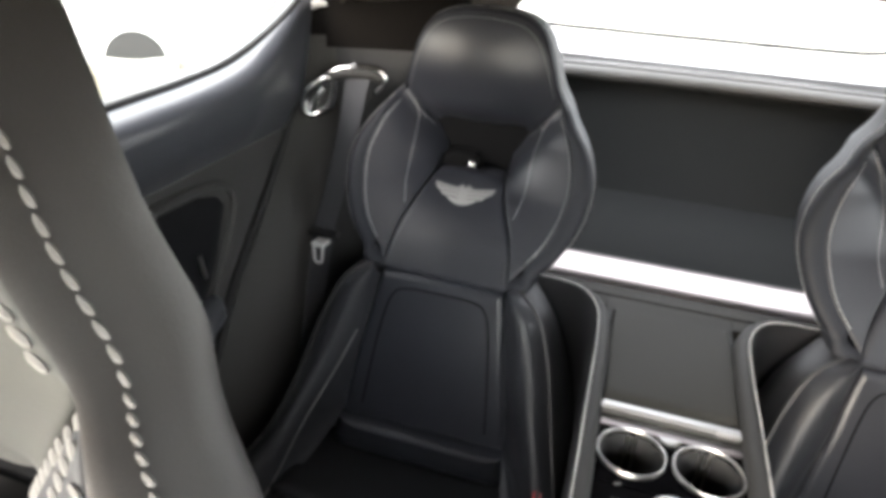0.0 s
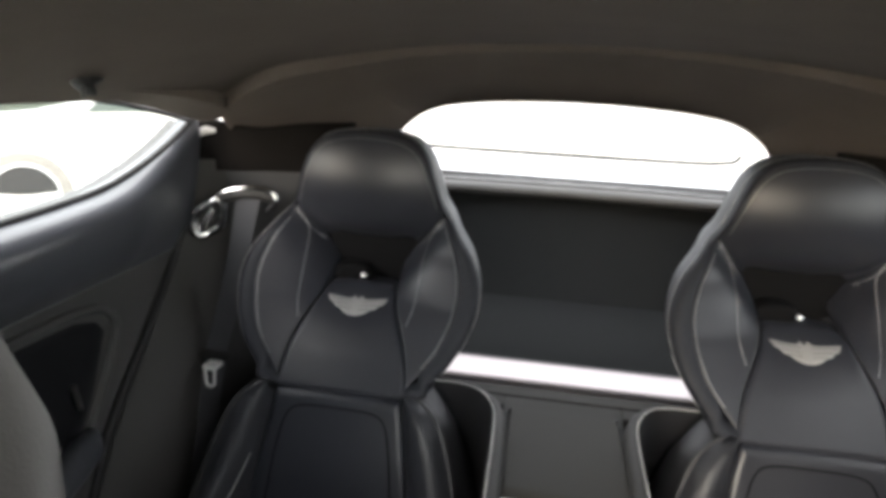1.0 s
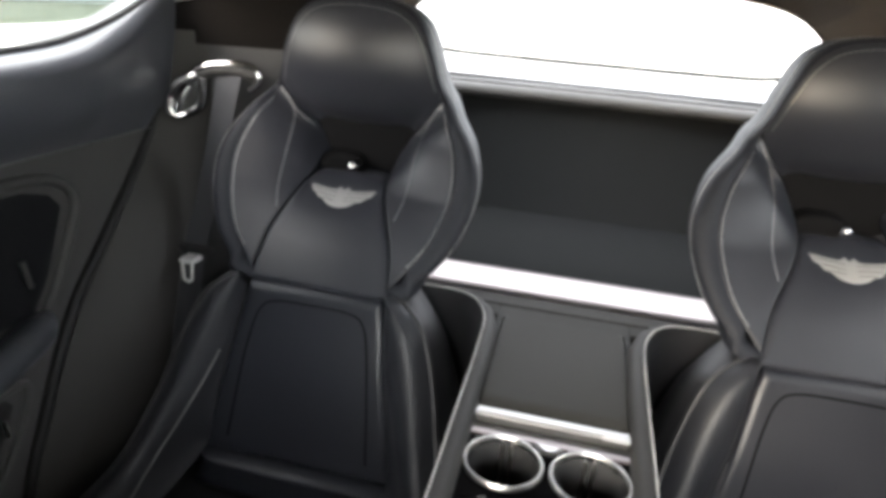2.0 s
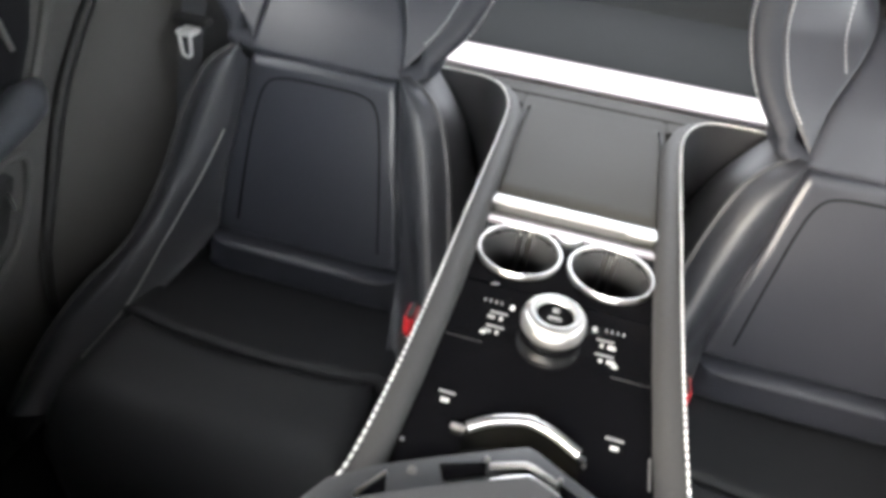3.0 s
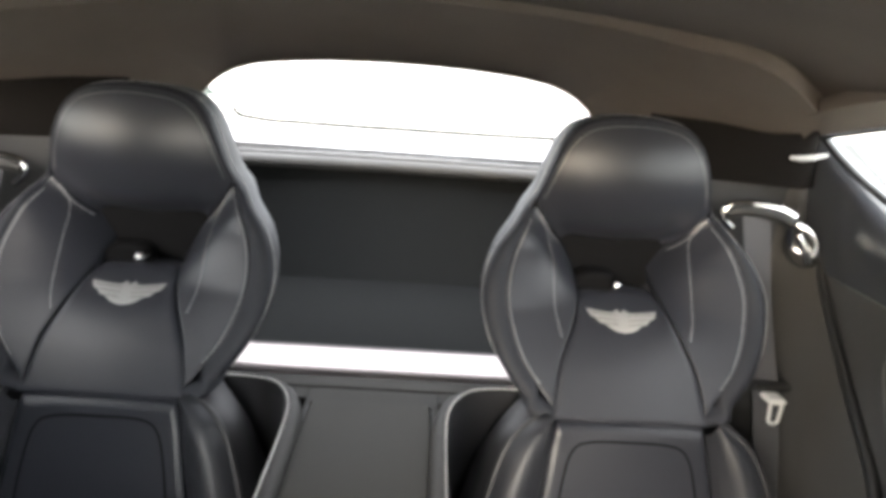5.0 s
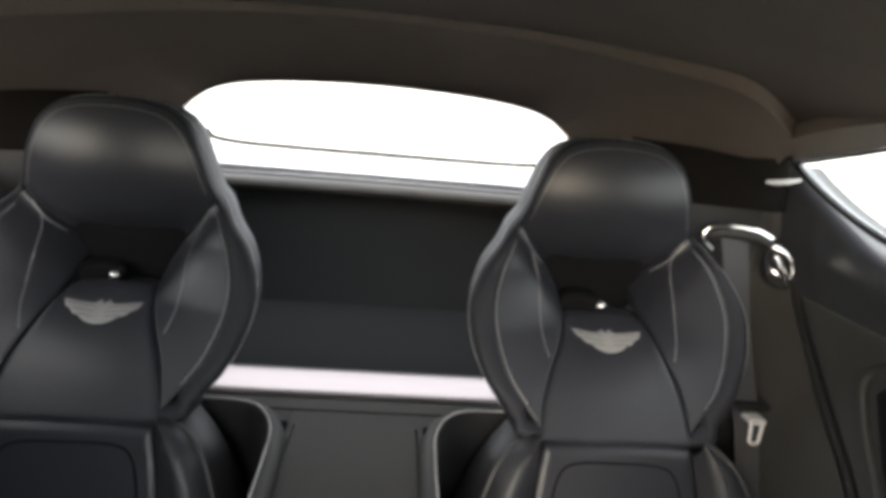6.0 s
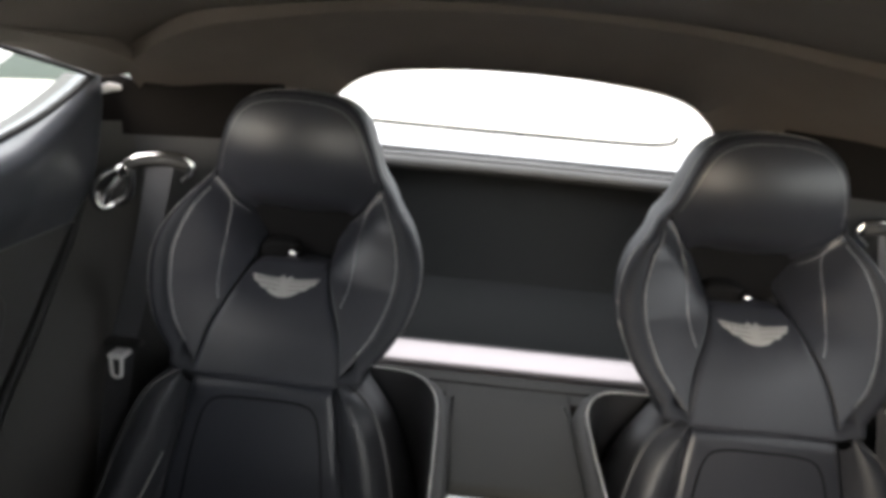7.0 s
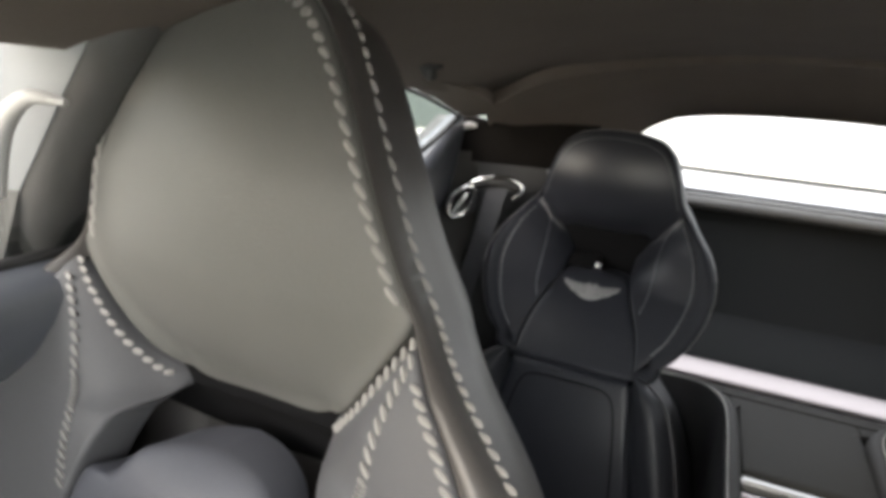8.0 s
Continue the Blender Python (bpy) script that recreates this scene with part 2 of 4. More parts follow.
def seat_face(u, z, w):
    """A place on the seat's front, u from its middle, lifted by w towards the sitter."""
    k = max(0.0, abs(u) - 0.06) / 0.13
    return (u, seat_y(z) - w - (0.022 * k * k if z > 0.78 else 0.0), z)


def mirrored(points):
    return [(-p[0], *p[1:]) for p in points][::-1]


def both(points):
    """A right half outline, top to bottom, closed by its mirror image."""
    return list(points) + mirrored(points)


def on_face(points, lift=0.0, per=8, place=seat_face):
    return [Vector(place(a, b, lift)) for a, b in smooth_loop(points, per, closed=False)]


def along(points, step):
    """Places at even steps along a path."""
    out, carry = [Vector(points[0])], 0.0
    for a, b in zip(points, points[1:]):
        a, b = Vector(a), Vector(b)
        d = (b - a).length
        s = step - carry
        while s <= d and d > 0:
            out.append(a.lerp(b, s / d))
            s += step
        carry = (carry + d) % step
    return out


def stitching(points, step=0.006, length=0.0046, radius=0.0008, slant=0.0):
    """A row of raised thread dashes along a path, turned by slant out of its line."""
    bm = bmesh.new()
    pts = along(points, step)
    for a, b in zip(pts, pts[1:]):
        if (b - a).length > 2 * step:
            continue
        d = (b - a).normalized()
        across = d.cross(Vector((0, 1, 0)))
        across = across.normalized() if across.length > 0.2 else d.orthogonal().normalized()
        m, d = (a + b) / 2, (d * math.cos(slant) + across * math.sin(slant)).normalized()
        u = d.orthogonal().normalized()
        v = d.cross(u)
        rings = []
        for k, r in ((-0.5, 0.35), (-0.3, 0.9), (0.0, 1.0), (0.3, 0.9), (0.5, 0.35)):
            rings.append([bm.verts.new(m + d * length * k + radius * r * (u * math.cos(q) + v * math.sin(q))) for q in (0, 1.047, 2.094, 3.142, 4.189, 5.236)])
        for p, q in zip(rings, rings[1:]):
            for k in range(6):
                bm.faces.new((p[k], p[(k + 1) % 6], q[(k + 1) % 6], q[k]))
        bm.faces.new(rings[0])
        bm.faces.new(rings[-1])
    return bm


def drape(obs, points, lift=0.0):
    """Lays a path of (u, z) onto the front of the given meshes."""
    verts, polys = [], []
    for ob in obs:
        n = len(verts)
        verts += [v.co.copy() for v in ob.data.vertices]
        polys += [[n + k for k in p.vertices] for p in ob.data.polygons]
    tree = BVHTree.FromPolygons(verts, polys)
    out = []
    for a, b in smooth_loop(points, 8, closed=False):
        hit = tree.ray_cast(Vector((a, 0.0, b)), Vector((0, 1, 0)))[0]
        if hit is not None:
            out.append(hit - Vector((0, lift, 0)))
    return out


def loft(curves, thick=0.0, direction=(0, 1, 0), per=8):
    """A sheet through several curves that have the same count of points."""
    rows = [smooth_loop(c, per, closed=False) for c in curves]
    return strip_sheet([[tuple(p) for p in r] for r in rows], thick, direction)


def bulged(a, b, lift, n=6, power=0.5):
    """Curves that swell from curve a to curve b along lift(t)."""
    out = []
    for k in range(n + 1):
        t = k / n
        h = math.sin(math.pi * t) ** power
        out.append([tuple(Vector(p).lerp(Vector(q), t) + Vector(lift) * h) for p, q in zip(a, b)])
    return out


# half outlines of the upper back, top to bottom: its silhouette, and the seam where the face meets the edge band
RIM = [(0.0, 1.193), (0.04, 1.190), (0.074, 1.180), (0.099, 1.157), (0.115, 1.118), (0.129, 1.074), (0.156, 1.036), (0.186, 0.998), (0.201, 0.957), (0.198, 0.912), (0.177, 0.862), (0.146, 0.822), (0.113, 0.796)]
FACE = [(0.0, 1.186), (0.039, 1.183), (0.070, 1.174), (0.093, 1.152), (0.109, 1.115), (0.122, 1.073), (0.137, 1.040), (0.158, 1.003), (0.170, 0.958), (0.166, 0.915), (0.149, 0.871), (0.126, 0.840), (0.103, 0.812)]
CHIN = [(0.124, 1.057), (0.101, 1.024), (0.077, 1.000), (0.054, 0.985)]


def upper(u, z, w=0.0, chin_z=0.968, tuck=(4.2, 200)):
    """The upper back: wings that sweep forward, a head that swells and tucks in over the opening."""
    k = max(0.0, abs(u) - 0.06) / 0.13
    wing = seat_y(z) - 0.022 * k * k + 0.040 * math.exp(-((u / 0.078) ** 2) - ((z - chin_z + 0.016) / 0.036) ** 2)
    d = z - 1.112
    head = 1.028 + (tuck[0] * d * d + tuck[1] * d**4 if d < 0 else 3.0 * d * d) + 1.6 * u * u
    s = 1 / (1 + math.exp(-(z - chin_z - 0.93 * max(0.0, abs(u) - 0.055)) / 0.011))
    return (u, wing * (1 - s) + head * s - w, z)


def upper_front(u, z, w=0.0):
    return upper(u, z, w, 0.990, (4.0, 150))


def build_seat(name, label, group="", front=False, outboard=-1):
    seat = thing(name, label, "car seat", group)
    lay = upper_front if front else upper
    cover, band = (FRONT_LIT_GREY, FRONT_LIT_BAND) if front else (LEATHER, LEATHER_SOFT)
    chin = [(0.124, 1.060), (0.086, 1.022), (0.057, 1.000), (0.038, 0.993)] if front else CHIN
    soft = 1.0 if front else 0.45
    # edge band: from under the face seam, over the edge, to a closed rear
    rim, seam_loop = smooth_loop(both(RIM), 6), smooth_loop(both(FACE), 6)
    bm, rows = bmesh.new(), []
    for k, w in ((-0.25, -0.006), (0.0, 0.0), (0.12, 0.0032), (0.30, 0.0045), (0.55, 0.0025), (0.80, -0.005), (0.95, -0.015), (1.0, -0.028), (0.97, -0.050), (0.80, -0.072), (0.2, -0.085)):
        row = []
        for p, q in zip(seam_loop, rim):
            x, y, z = lay(*(p + (q - p) * k), w * soft if w > 0 else w)
            back = max(0.0, (0.835 - z) / 0.03) if k > 0.9 else 0.0
            row.append(bm.verts.new((x, y + 0.02 * min(1.0, back), z)))
        rows.append(row)
    for a, b in zip(rows, rows[1:]):
        for i in range(len(a)):
            bm.faces.new((a[i], a[(i + 1) % len(a)], b[(i + 1) % len(a)], b[i]))
    hub = bm.verts.new((0, 1.16, 1.0))
    for i in range(len(rows[-1])):
        bm.faces.new((rows[-1][i], rows[-1][(i + 1) % len(rows[-1])], hub))
    gusset = part("gusset", bm, band, seat)
    headrest = part("headrest", pad(both(FACE[:6] + chin + [(0.0, chin[-1][1] - 0.003)]), lay, 0.0038 * soft, 0.05, 0.03, 26), cover, seat)
    hole = [(0.0955, 0.86), (0.083, 0.91), (0.0735, 0.944), (0.066, 0.965), (chin[2][0] - 0.001, chin[2][1] - 0.006)] if front else [(0.0945, 0.86), (0.0730, 0.908), (0.0630, 0.930), (0.0590, 0.950), (0.0590, 0.975), (0.078, 0.995)]
    side = [(0.125, 1.053)] + FACE[6:] + [FACE[-1]] + hole + [(chin[1][0], chin[1][1] - 0.004)]
    shoulders = [part("shoulder_bolster", pad(pts, lay, 0.0042 * (soft + 0.15), 0.09, 0.035, 18), FRONT_LIT_COOL if front else cover, seat) for pts in (side, mirrored(side))]
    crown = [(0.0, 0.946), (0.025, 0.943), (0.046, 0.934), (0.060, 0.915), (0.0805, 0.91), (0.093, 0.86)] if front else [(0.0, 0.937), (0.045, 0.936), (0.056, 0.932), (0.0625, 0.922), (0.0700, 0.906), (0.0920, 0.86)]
    part("centre_panel", pad(both(crown + [(0.102, 0.812), (0.099, 0.799), (0.0, 0.798)]), lay, 0.0050, 0.10, 0.035, 14), FRONT_LIT_BLUE if front else LEATHER, seat)
    # near-black sheet added behind the opening, standing in for its deep shade
    wide, deep = (1.35, 1.088) if front else (1.0, 1.100)
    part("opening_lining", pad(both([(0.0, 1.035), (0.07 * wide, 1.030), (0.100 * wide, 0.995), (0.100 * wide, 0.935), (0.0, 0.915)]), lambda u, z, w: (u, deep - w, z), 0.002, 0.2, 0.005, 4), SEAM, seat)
    # the opening under the headrest, with its bracket and bolt
    if not front:
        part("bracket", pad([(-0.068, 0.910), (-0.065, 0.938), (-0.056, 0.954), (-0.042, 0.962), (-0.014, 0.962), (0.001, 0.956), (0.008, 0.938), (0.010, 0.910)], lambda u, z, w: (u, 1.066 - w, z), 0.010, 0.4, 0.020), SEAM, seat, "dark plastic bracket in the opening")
        part("bolt", lathe([(0.0075, -0.02), (0.0075, 0.004), (0.0055, 0.009), (0, 0.011)], 16, pose(-0.001, 1.046, 0.9485, 90)), CHROME, seat, "shiny steel bolt head")
    # winged badge
    wings = [(0.0, 0.9330), (0.0, 0.9330), (0.006, 0.9365), (0.012, 0.9335), (0.028, 0.9345), (0.051, 0.9375), (0.051, 0.9375), (0.045, 0.9300), (0.040, 0.9290), (0.033, 0.9235), (0.027, 0.9228), (0.018, 0.9180), (0.008, 0.9150), (0.0, 0.9143)]
    if not front:
        badge = part("badge", pad(both(wings), lambda u, z, w: lay(u, z - 0.0145, w + 0.0052), 0.0014, 0.15, 0.004, 4, 3), EMBLEM, seat, "pale embroidered wings")
        for k in range(3):
            for s in (-1, 1):
                part("feather_line", tube([lay(s * u, 0.9160 - 0.0042 * k + 0.09 * (u - 0.006), 0.0068) for u in np.linspace(0.007, 0.044 - 0.009 * k, 7)], 0.0005, 5), LEATHER_SIDE, badge)
    # seat back
    part("back_panel", pad(both([(0.0, 0.799), (0.085, 0.797), (0.101, 0.787), (0.116, 0.70), (0.131, 0.62), (0.138, 0.560), (0.130, 0.552), (0.0, 0.552)]), seat_face, 0.0050, 0.05, 0.04, 9), LEATHER, seat)
    part("seam", tube(on_face([(-0.106, 0.575), (-0.097, 0.66), (-0.088, 0.725), (-0.077, 0.763), (-0.055, 0.776), (0.0, 0.778), (0.055, 0.776), (0.077, 0.763), (0.088, 0.725), (0.097, 0.66), (0.106, 0.575)], 0.0048), 0.0016, 6), SEAM, seat)
    part("lumbar_roll", pad(both([(0.0, 0.550), (0.125, 0.550), (0.142, 0.545), (0.148, 0.510), (0.140, 0.497), (0.0, 0.495)]), lambda u, z, w: (u, 0.825 - w, z), 0.016, 0.3, 0.05, 7), LEATHER, seat)
    # wings of the seat back that sweep forward into the cushion
    for s in (1, -1):
        edge = [(s * u, seat_y(z) - 0.004, z) for u, z in ((0.102, 0.792), (0.109, 0.745), (0.116, 0.70), (0.130, 0.62), (0.138, 0.555))] + [(s * 0.165, 0.70, 0.505), (s * 0.168, 0.60, 0.497), (s * 0.165, 0.53, 0.482)]
        crease = [(s * 0.106, 0.897, 0.795), (s * 0.116, 0.878, 0.745), (s * 0.124, 0.864, 0.70), (s * 0.148, 0.833, 0.637), (s * 0.180, 0.775, 0.558), (s * 0.189, 0.69, 0.505), (s * 0.192, 0.60, 0.490), (s * 0.188, 0.53, 0.470)]
        rim2 = [(s * 0.115, 0.915, 0.806), (s * 0.158, 0.892, 0.778), (s * 0.186, 0.864, 0.715), (s * 0.208, 0.825, 0.63), (s * 0.232, 0.765, 0.553), (s * 0.253, 0.68, 0.518), (s * 0.255, 0.60, 0.487), (s * 0.245, 0.53, 0.455)]
        base = [(s * 0.13, 0.98, 0.80), (s * 0.178, 0.96, 0.74), (s * 0.212, 0.94, 0.66), (s * 0.235, 0.91, 0.58), (s * 0.265, 0.84, 0.47), (s * 0.27, 0.70, 0.40), (s * 0.27, 0.60, 0.38), (s * 0.26, 0.53, 0.37)]
        part("bolster_inner", loft(bulged(edge, crease, (s * -0.002, 0.005, -0.003), power=1.2), 0.0), BOLSTER_LIT, seat)
        part("bolster_outer", loft(bulged(crease, rim2, (s * -0.002, -0.018, 0.013), power=1.1), 0.0), BOLSTER_LIT, seat)
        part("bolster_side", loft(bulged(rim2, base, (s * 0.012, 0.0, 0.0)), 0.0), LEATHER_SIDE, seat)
        part("piping", tube(smooth_loop(rim2, 8, closed=False), 0.0035, 8), PIPING, seat)
        if front or s == outboard:
            part("stitching", stitching([Vector(p) + Vector((0, -0.0045, 0.0035)) for p in smooth_loop(crease[2:7], 8, closed=False)], 0.006, 0.0056, 0.0014), THREAD_DIM, seat)

    # cushion: a rear half, a seam across, and a front half that rolls down
    def cushion(u, y, w):
        drop = 0.06 * max(0.0, 0.66 - y) + 11.0 * max(0.0, 0.575 - y) ** 2 + 0.10 * max(0.0, y - 0.66)
        return (u, y, 0.500 + w - drop + 0.05 * abs(u / 0.17) ** 2.5 * 0.25)

    part("cushion_rear", pad(both([(0.0, 0.845), (0.15, 0.850), (0.180, 0.830), (0.182, 0.70), (0.170, 0.672), (0.0, 0.665)]), cushion, 0.009, 0.15, 0.08, 7), PERF, seat)
    part("cushion_front", pad(both([(0.0, 0.662), (0.150, 0.668), (0.170, 0.66), (0.178, 0.57), (0.176, 0.505), (0.13, 0.492), (0.0, 0.488)]), cushion, 0.013, 0.2, 0.08, 14), PERF, seat)
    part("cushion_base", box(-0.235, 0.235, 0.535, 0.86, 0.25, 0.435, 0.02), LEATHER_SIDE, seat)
    # thread
    thread = THREAD_FRONT if front else THREAD
    style = dict(step=0.0074, length=0.0084, radius=0.0021, slant=0.7) if front else dict(step=0.0060, length=0.0046, radius=0.00056)
    near_chin = [(u + 0.005, z - 0.004) for u, z in chin[:3]]
    inner = [(0.130, 1.050), (0.118, 1.030), (0.108, 1.010), (0.102, 0.985), (0.098, 0.945), (0.092, 0.895)] if front else [(0.121, 1.047), (0.108, 1.022), (0.100, 0.985), (0.099, 0.945), (0.097, 0.918), (0.089, 0.892)]
    outer = [(u - 0.005, z) for u, z in FACE[6:-1]]
    for pts in (near_chin, inner, outer):
        for q in (pts, mirrored(pts)):
            part("stitching", stitching(drape(shoulders + [gusset], q, 0.0003), **style), thread, seat)
    head_line = [(u * 0.965, z - 0.007) for u, z in FACE[:6]]
    for q in (head_line, mirrored(head_line)):
        part("stitching", stitching(drape([headrest, gusset], q, 0.0003), **style), thread if front else THREAD_DIM, seat)
    for half in (RIM, mirrored(RIM)):
        edge_loop = [lay(u * 1.002, z, -0.018) for u, z in smooth_loop(half, 8, closed=False) if z > 0.83]
        part("stitching", stitching([Vector(p) for p in edge_loop], **style), thread, seat)
    return seat


left_seat = build_seat("car_seat", "black leather bucket seat beside the console, pale stitching, winged badge", "rear seats")
left_seat.location.x = -0.346
right_seat = build_seat("car_seat", "black leather bucket seat beside the console, pale stitching, winged badge", "rear seats", outboard=1)
right_seat.location.x = 0.346
front_seat = build_seat("car_seat", "front seat in leather lightened for windscreen light, bold pale stitching along its rim", "front seats", True)
# the front seat is larger, with a taller head part, and leans back by some 18 degrees
FRONT_Z, FRONT_UP = (0.25, 0.80, 0.946, 0.990, 1.06, 1.15, 1.193), (-0.862, -0.285, -0.120, -0.098, 0.002, 0.165, 0.240)
for piece in front_seat.children_recursive:
    for v in piece.data.vertices:
        u, y, z = v.co
        up = float(np.interp(z, FRONT_Z, FRONT_UP))
        wide = float(np.interp(z, (0.80, 0.98, 1.008, 1.06, 1.115, 1.152), (1.30, 1.31, 1.28, 1.22, 1.09, 1.0)))
        deep = (y - seat_y(z) + 0.02) * 1.1
        v.co = (u * wide - 0.115 * max(up, -0.30), 0.2157 + 0.315 * max(up, -0.55) + deep, 1.0804 + 0.949 * up - 0.315 * min(0.06, max(-0.06, deep)))
front_seat.location.x = -0.4846
part("back_shell", pad(both([(0.0, 1.22), (0.08, 1.19), (0.14, 1.02), (0.20, 0.84), (0.23, 0.55), (0.20, 0.33), (0.0, 0.30)]), lambda u, z, w: (u - 0.115 * max(-0.3, z - 1.08), 0.335 + 0.33 * max(-0.5, z - 1.08) + w, z), 0.02, 0.3, 0.02, 6), FRONT_LIT_BAND, front_seat)
# unseen second seat, added to block windscreen light from the right side
copy_thing(front_seat, pose(0.4846, 0, 0))

# ---------------------------------------------------------------- console
console = thing("rear_console", "tall grey leather centre console with gloss black control panel", "car console")
TOP = 0.785


def plate_with_hole(x0, x1, y0, y1, z, cx, cy, r, thick=0.006, n=48):
    bm = bmesh.new()
    rows = []
    for dz in (0, -thick):
        circle, edge = [], []
        for k in range(n):
            a = 2 * math.pi * k / n
            c, d = math.cos(a), math.sin(a)
            t = min((x1 - cx) / c if c > 1e-6 else (x0 - cx) / c if c < -1e-6 else 9, (y1 - cy) / d if d > 1e-6 else (y0 - cy) / d if d < -1e-6 else 9)
            circle.append(bm.verts.new((cx + r * c, cy + r * d, z + dz)))
            edge.append(bm.verts.new((cx + t * c, cy + t * d, z + dz)))
        rows.append((circle, edge))
    (c0, e0), (c1, e1) = rows
    for k in range(n):
        j = (k + 1) % n
        bm.faces.new((c0[k], c0[j], e0[j], e0[k]))
        bm.faces.new((c1[k], e1[k], e1[j], c1[j]))
        bm.faces.new((c0[k], c1[k], c1[j], c0[j]))
        bm.faces.new((e0[k], e0[j], e1[j], e1[k]))
    return bm


def rim_path(s, dx=0.0, dz=0.0):
    """The stitched edge of the console: it flares out behind the seats."""
    return [(s * (0.165 + dx), 0.312, 0.788 + dz), (s * (0.125 + dx), 0.345, 0.790 + dz), (s * (0.104 + dx), 0.372, 0.792 + dz), (s * (0.097 + dx), 0.410, 0.793 + dz), (s * (0.094 + dx), 0.52, 0.797 + dz), (s * (0.095 + dx), 0.68, 0.802 + dz), (s * (0.097 + dx), 0.84, 0.806 + dz), (s * (0.104 + dx), 0.91, 0.806 + dz), (s * (0.128 + dx), 0.962, 0.803 + dz), (s * (0.165 + dx), 0.99, 0.797 + dz), (s * (0.23 + dx), 1.005, 0.79 + dz)]


part("core", box(-0.088, 0.088, 0.36, 1.08, 0.25, 0.70, 0.004), TRIM, console)
for s in (-1, 1):
    seam_line = rim_path(s, 0.0012, -0.0014)
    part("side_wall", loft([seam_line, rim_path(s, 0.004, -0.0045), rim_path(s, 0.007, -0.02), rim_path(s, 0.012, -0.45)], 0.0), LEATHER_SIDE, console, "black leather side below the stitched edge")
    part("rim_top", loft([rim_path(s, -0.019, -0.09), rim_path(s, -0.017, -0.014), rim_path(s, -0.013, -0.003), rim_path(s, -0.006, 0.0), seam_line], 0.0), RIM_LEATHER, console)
    part("stitching", stitching([Vector(p) for p in smooth_loop(rim_path(s, 0.0022, 0.0006), 8, closed=False)], 0.0062, 0.0050, 0.0010), THREAD_WHITE, console)
part("control_panel", box(-0.080, 0.080, 0.36, 0.590, TOP - 0.02, TOP, 0.002), GLOSS, console)
for s in (-1, 1):
    part("cup_surround", plate_with_hole(min(0, s * 0.080), max(0, s * 0.080), 0.590, 0.682, TOP, s * 0.0405, 0.641, 0.0345), GLOSS, console)
    ring = part("cup_ring", lathe([(0.0345, -0.004), (0.0345, 0.002), (0.0355, 0.0040), (0.0372, 0.0040), (0.0383, 0.002), (0.0383, 0.0)], 56, pose(s * 0.0405, 0.641, TOP), False), SATIN, console, "satin metal ring")
    part("cup_well", lathe([(0.0346, 0.0), (0.0335, -0.03), (0.032, -0.078), (0.0, -0.079)], 48, pose(s * 0.0405, 0.641, TOP), False), WELL, console)
    for dx in (-0.004, 0.005):
        part("well_rib", tube([(s * 0.0405 + dx, 0.641 + 0.0325, TOP - 0.004), (s * 0.0405 + dx, 0.641 + 0.031, TOP - 0.07)], 0.0018, 6), SATIN, console)
part("cup_plate", box(-0.080, 0.080, 0.6775, 0.6865, TOP - 0.01, TOP + 0.0022, 0.001), ALU, console, "polished plate behind the cup rings")
part("bezel_fillet", pad([(-0.006, 0.668), (0.006, 0.668), (0.014, 0.682), (-0.014, 0.682)], lambda a, b, w: (a, b, TOP + 0.0012 + w), 0.001, 0.2, 0.004, 3), SATIN, console)
bar = part("lid_bar", box(-0.080, 0.080, 0.7015, 0.717, TOP - 0.004, TOP + 0.009, 0.003), BAR_METAL, console, "brushed metal finger bar")
part("bar_gap", box(-0.080, 0.080, 0.689, 0.701, TOP - 0.012, TOP - 0.002, 0.001), TRIM, console)
part("bar_catch", box(0.050, 0.078, 0.6995, 0.709, TOP + 0.001, TOP + 0.0085, 0.002), SATIN, bar)
part("lid", pad([(-0.080, 0.721), (-0.080, 0.721), (0.080, 0.721), (0.080, 0.721), (0.083, 0.85), (0.082, 0.928), (0.075, 0.940), (0.0, 0.942), (-0.075, 0.940), (-0.082, 0.928), (-0.083, 0.85)], lambda a, b, w: (a, b, TOP + 0.003 + w), 0.006, 0.06, 0.03, 7), LID, console)
for s in (-1, 1):
    part("lid_gap", tube([(s * 0.083, 0.722, TOP + 0.004), (s * 0.086, 0.85, TOP + 0.003), (s * 0.085, 0.925, TOP + 0.001), (s * 0.085, 0.945, TOP - 0.004)], 0.0020, 6), RUBBER, console)

# rotary selector with its marks
part("selector_base", lathe([(0.0205, 0.0), (0.0205, 0.005), (0.0, 0.005)], 40, pose(0.0, 0.551, TOP)), RUBBER, console)
dial = part("selector", lathe([(0.0225, 0.004), (0.0245, 0.0065), (0.0252, 0.0115), (0.0242, 0.0165), (0.0212, 0.0200), (0.0172, 0.0212), (0.0150, 0.0198), (0.0142, 0.0172)], 56, pose(0.0, 0.551, TOP)), KNOB_METAL, console, "round satin metal selector knob")
part("selector_face", lathe([(0.0146, 0.0174), (0.0, 0.0168)], 40, pose(0.0, 0.551, TOP)), GLOSS, dial)
for dx, dy, wx, wy in ((0.0, -0.004, 0.010, 0.0030), (0.0, 0.0050, 0.0050, 0.0050)):
    part("mark", box(dx - wx / 2, dx + wx / 2, 0.551 + dy - wy / 2, 0.551 + dy + wy / 2, TOP + 0.0174, TOP + 0.0182, 0), PRINT_DIM, dial, smooth=False)


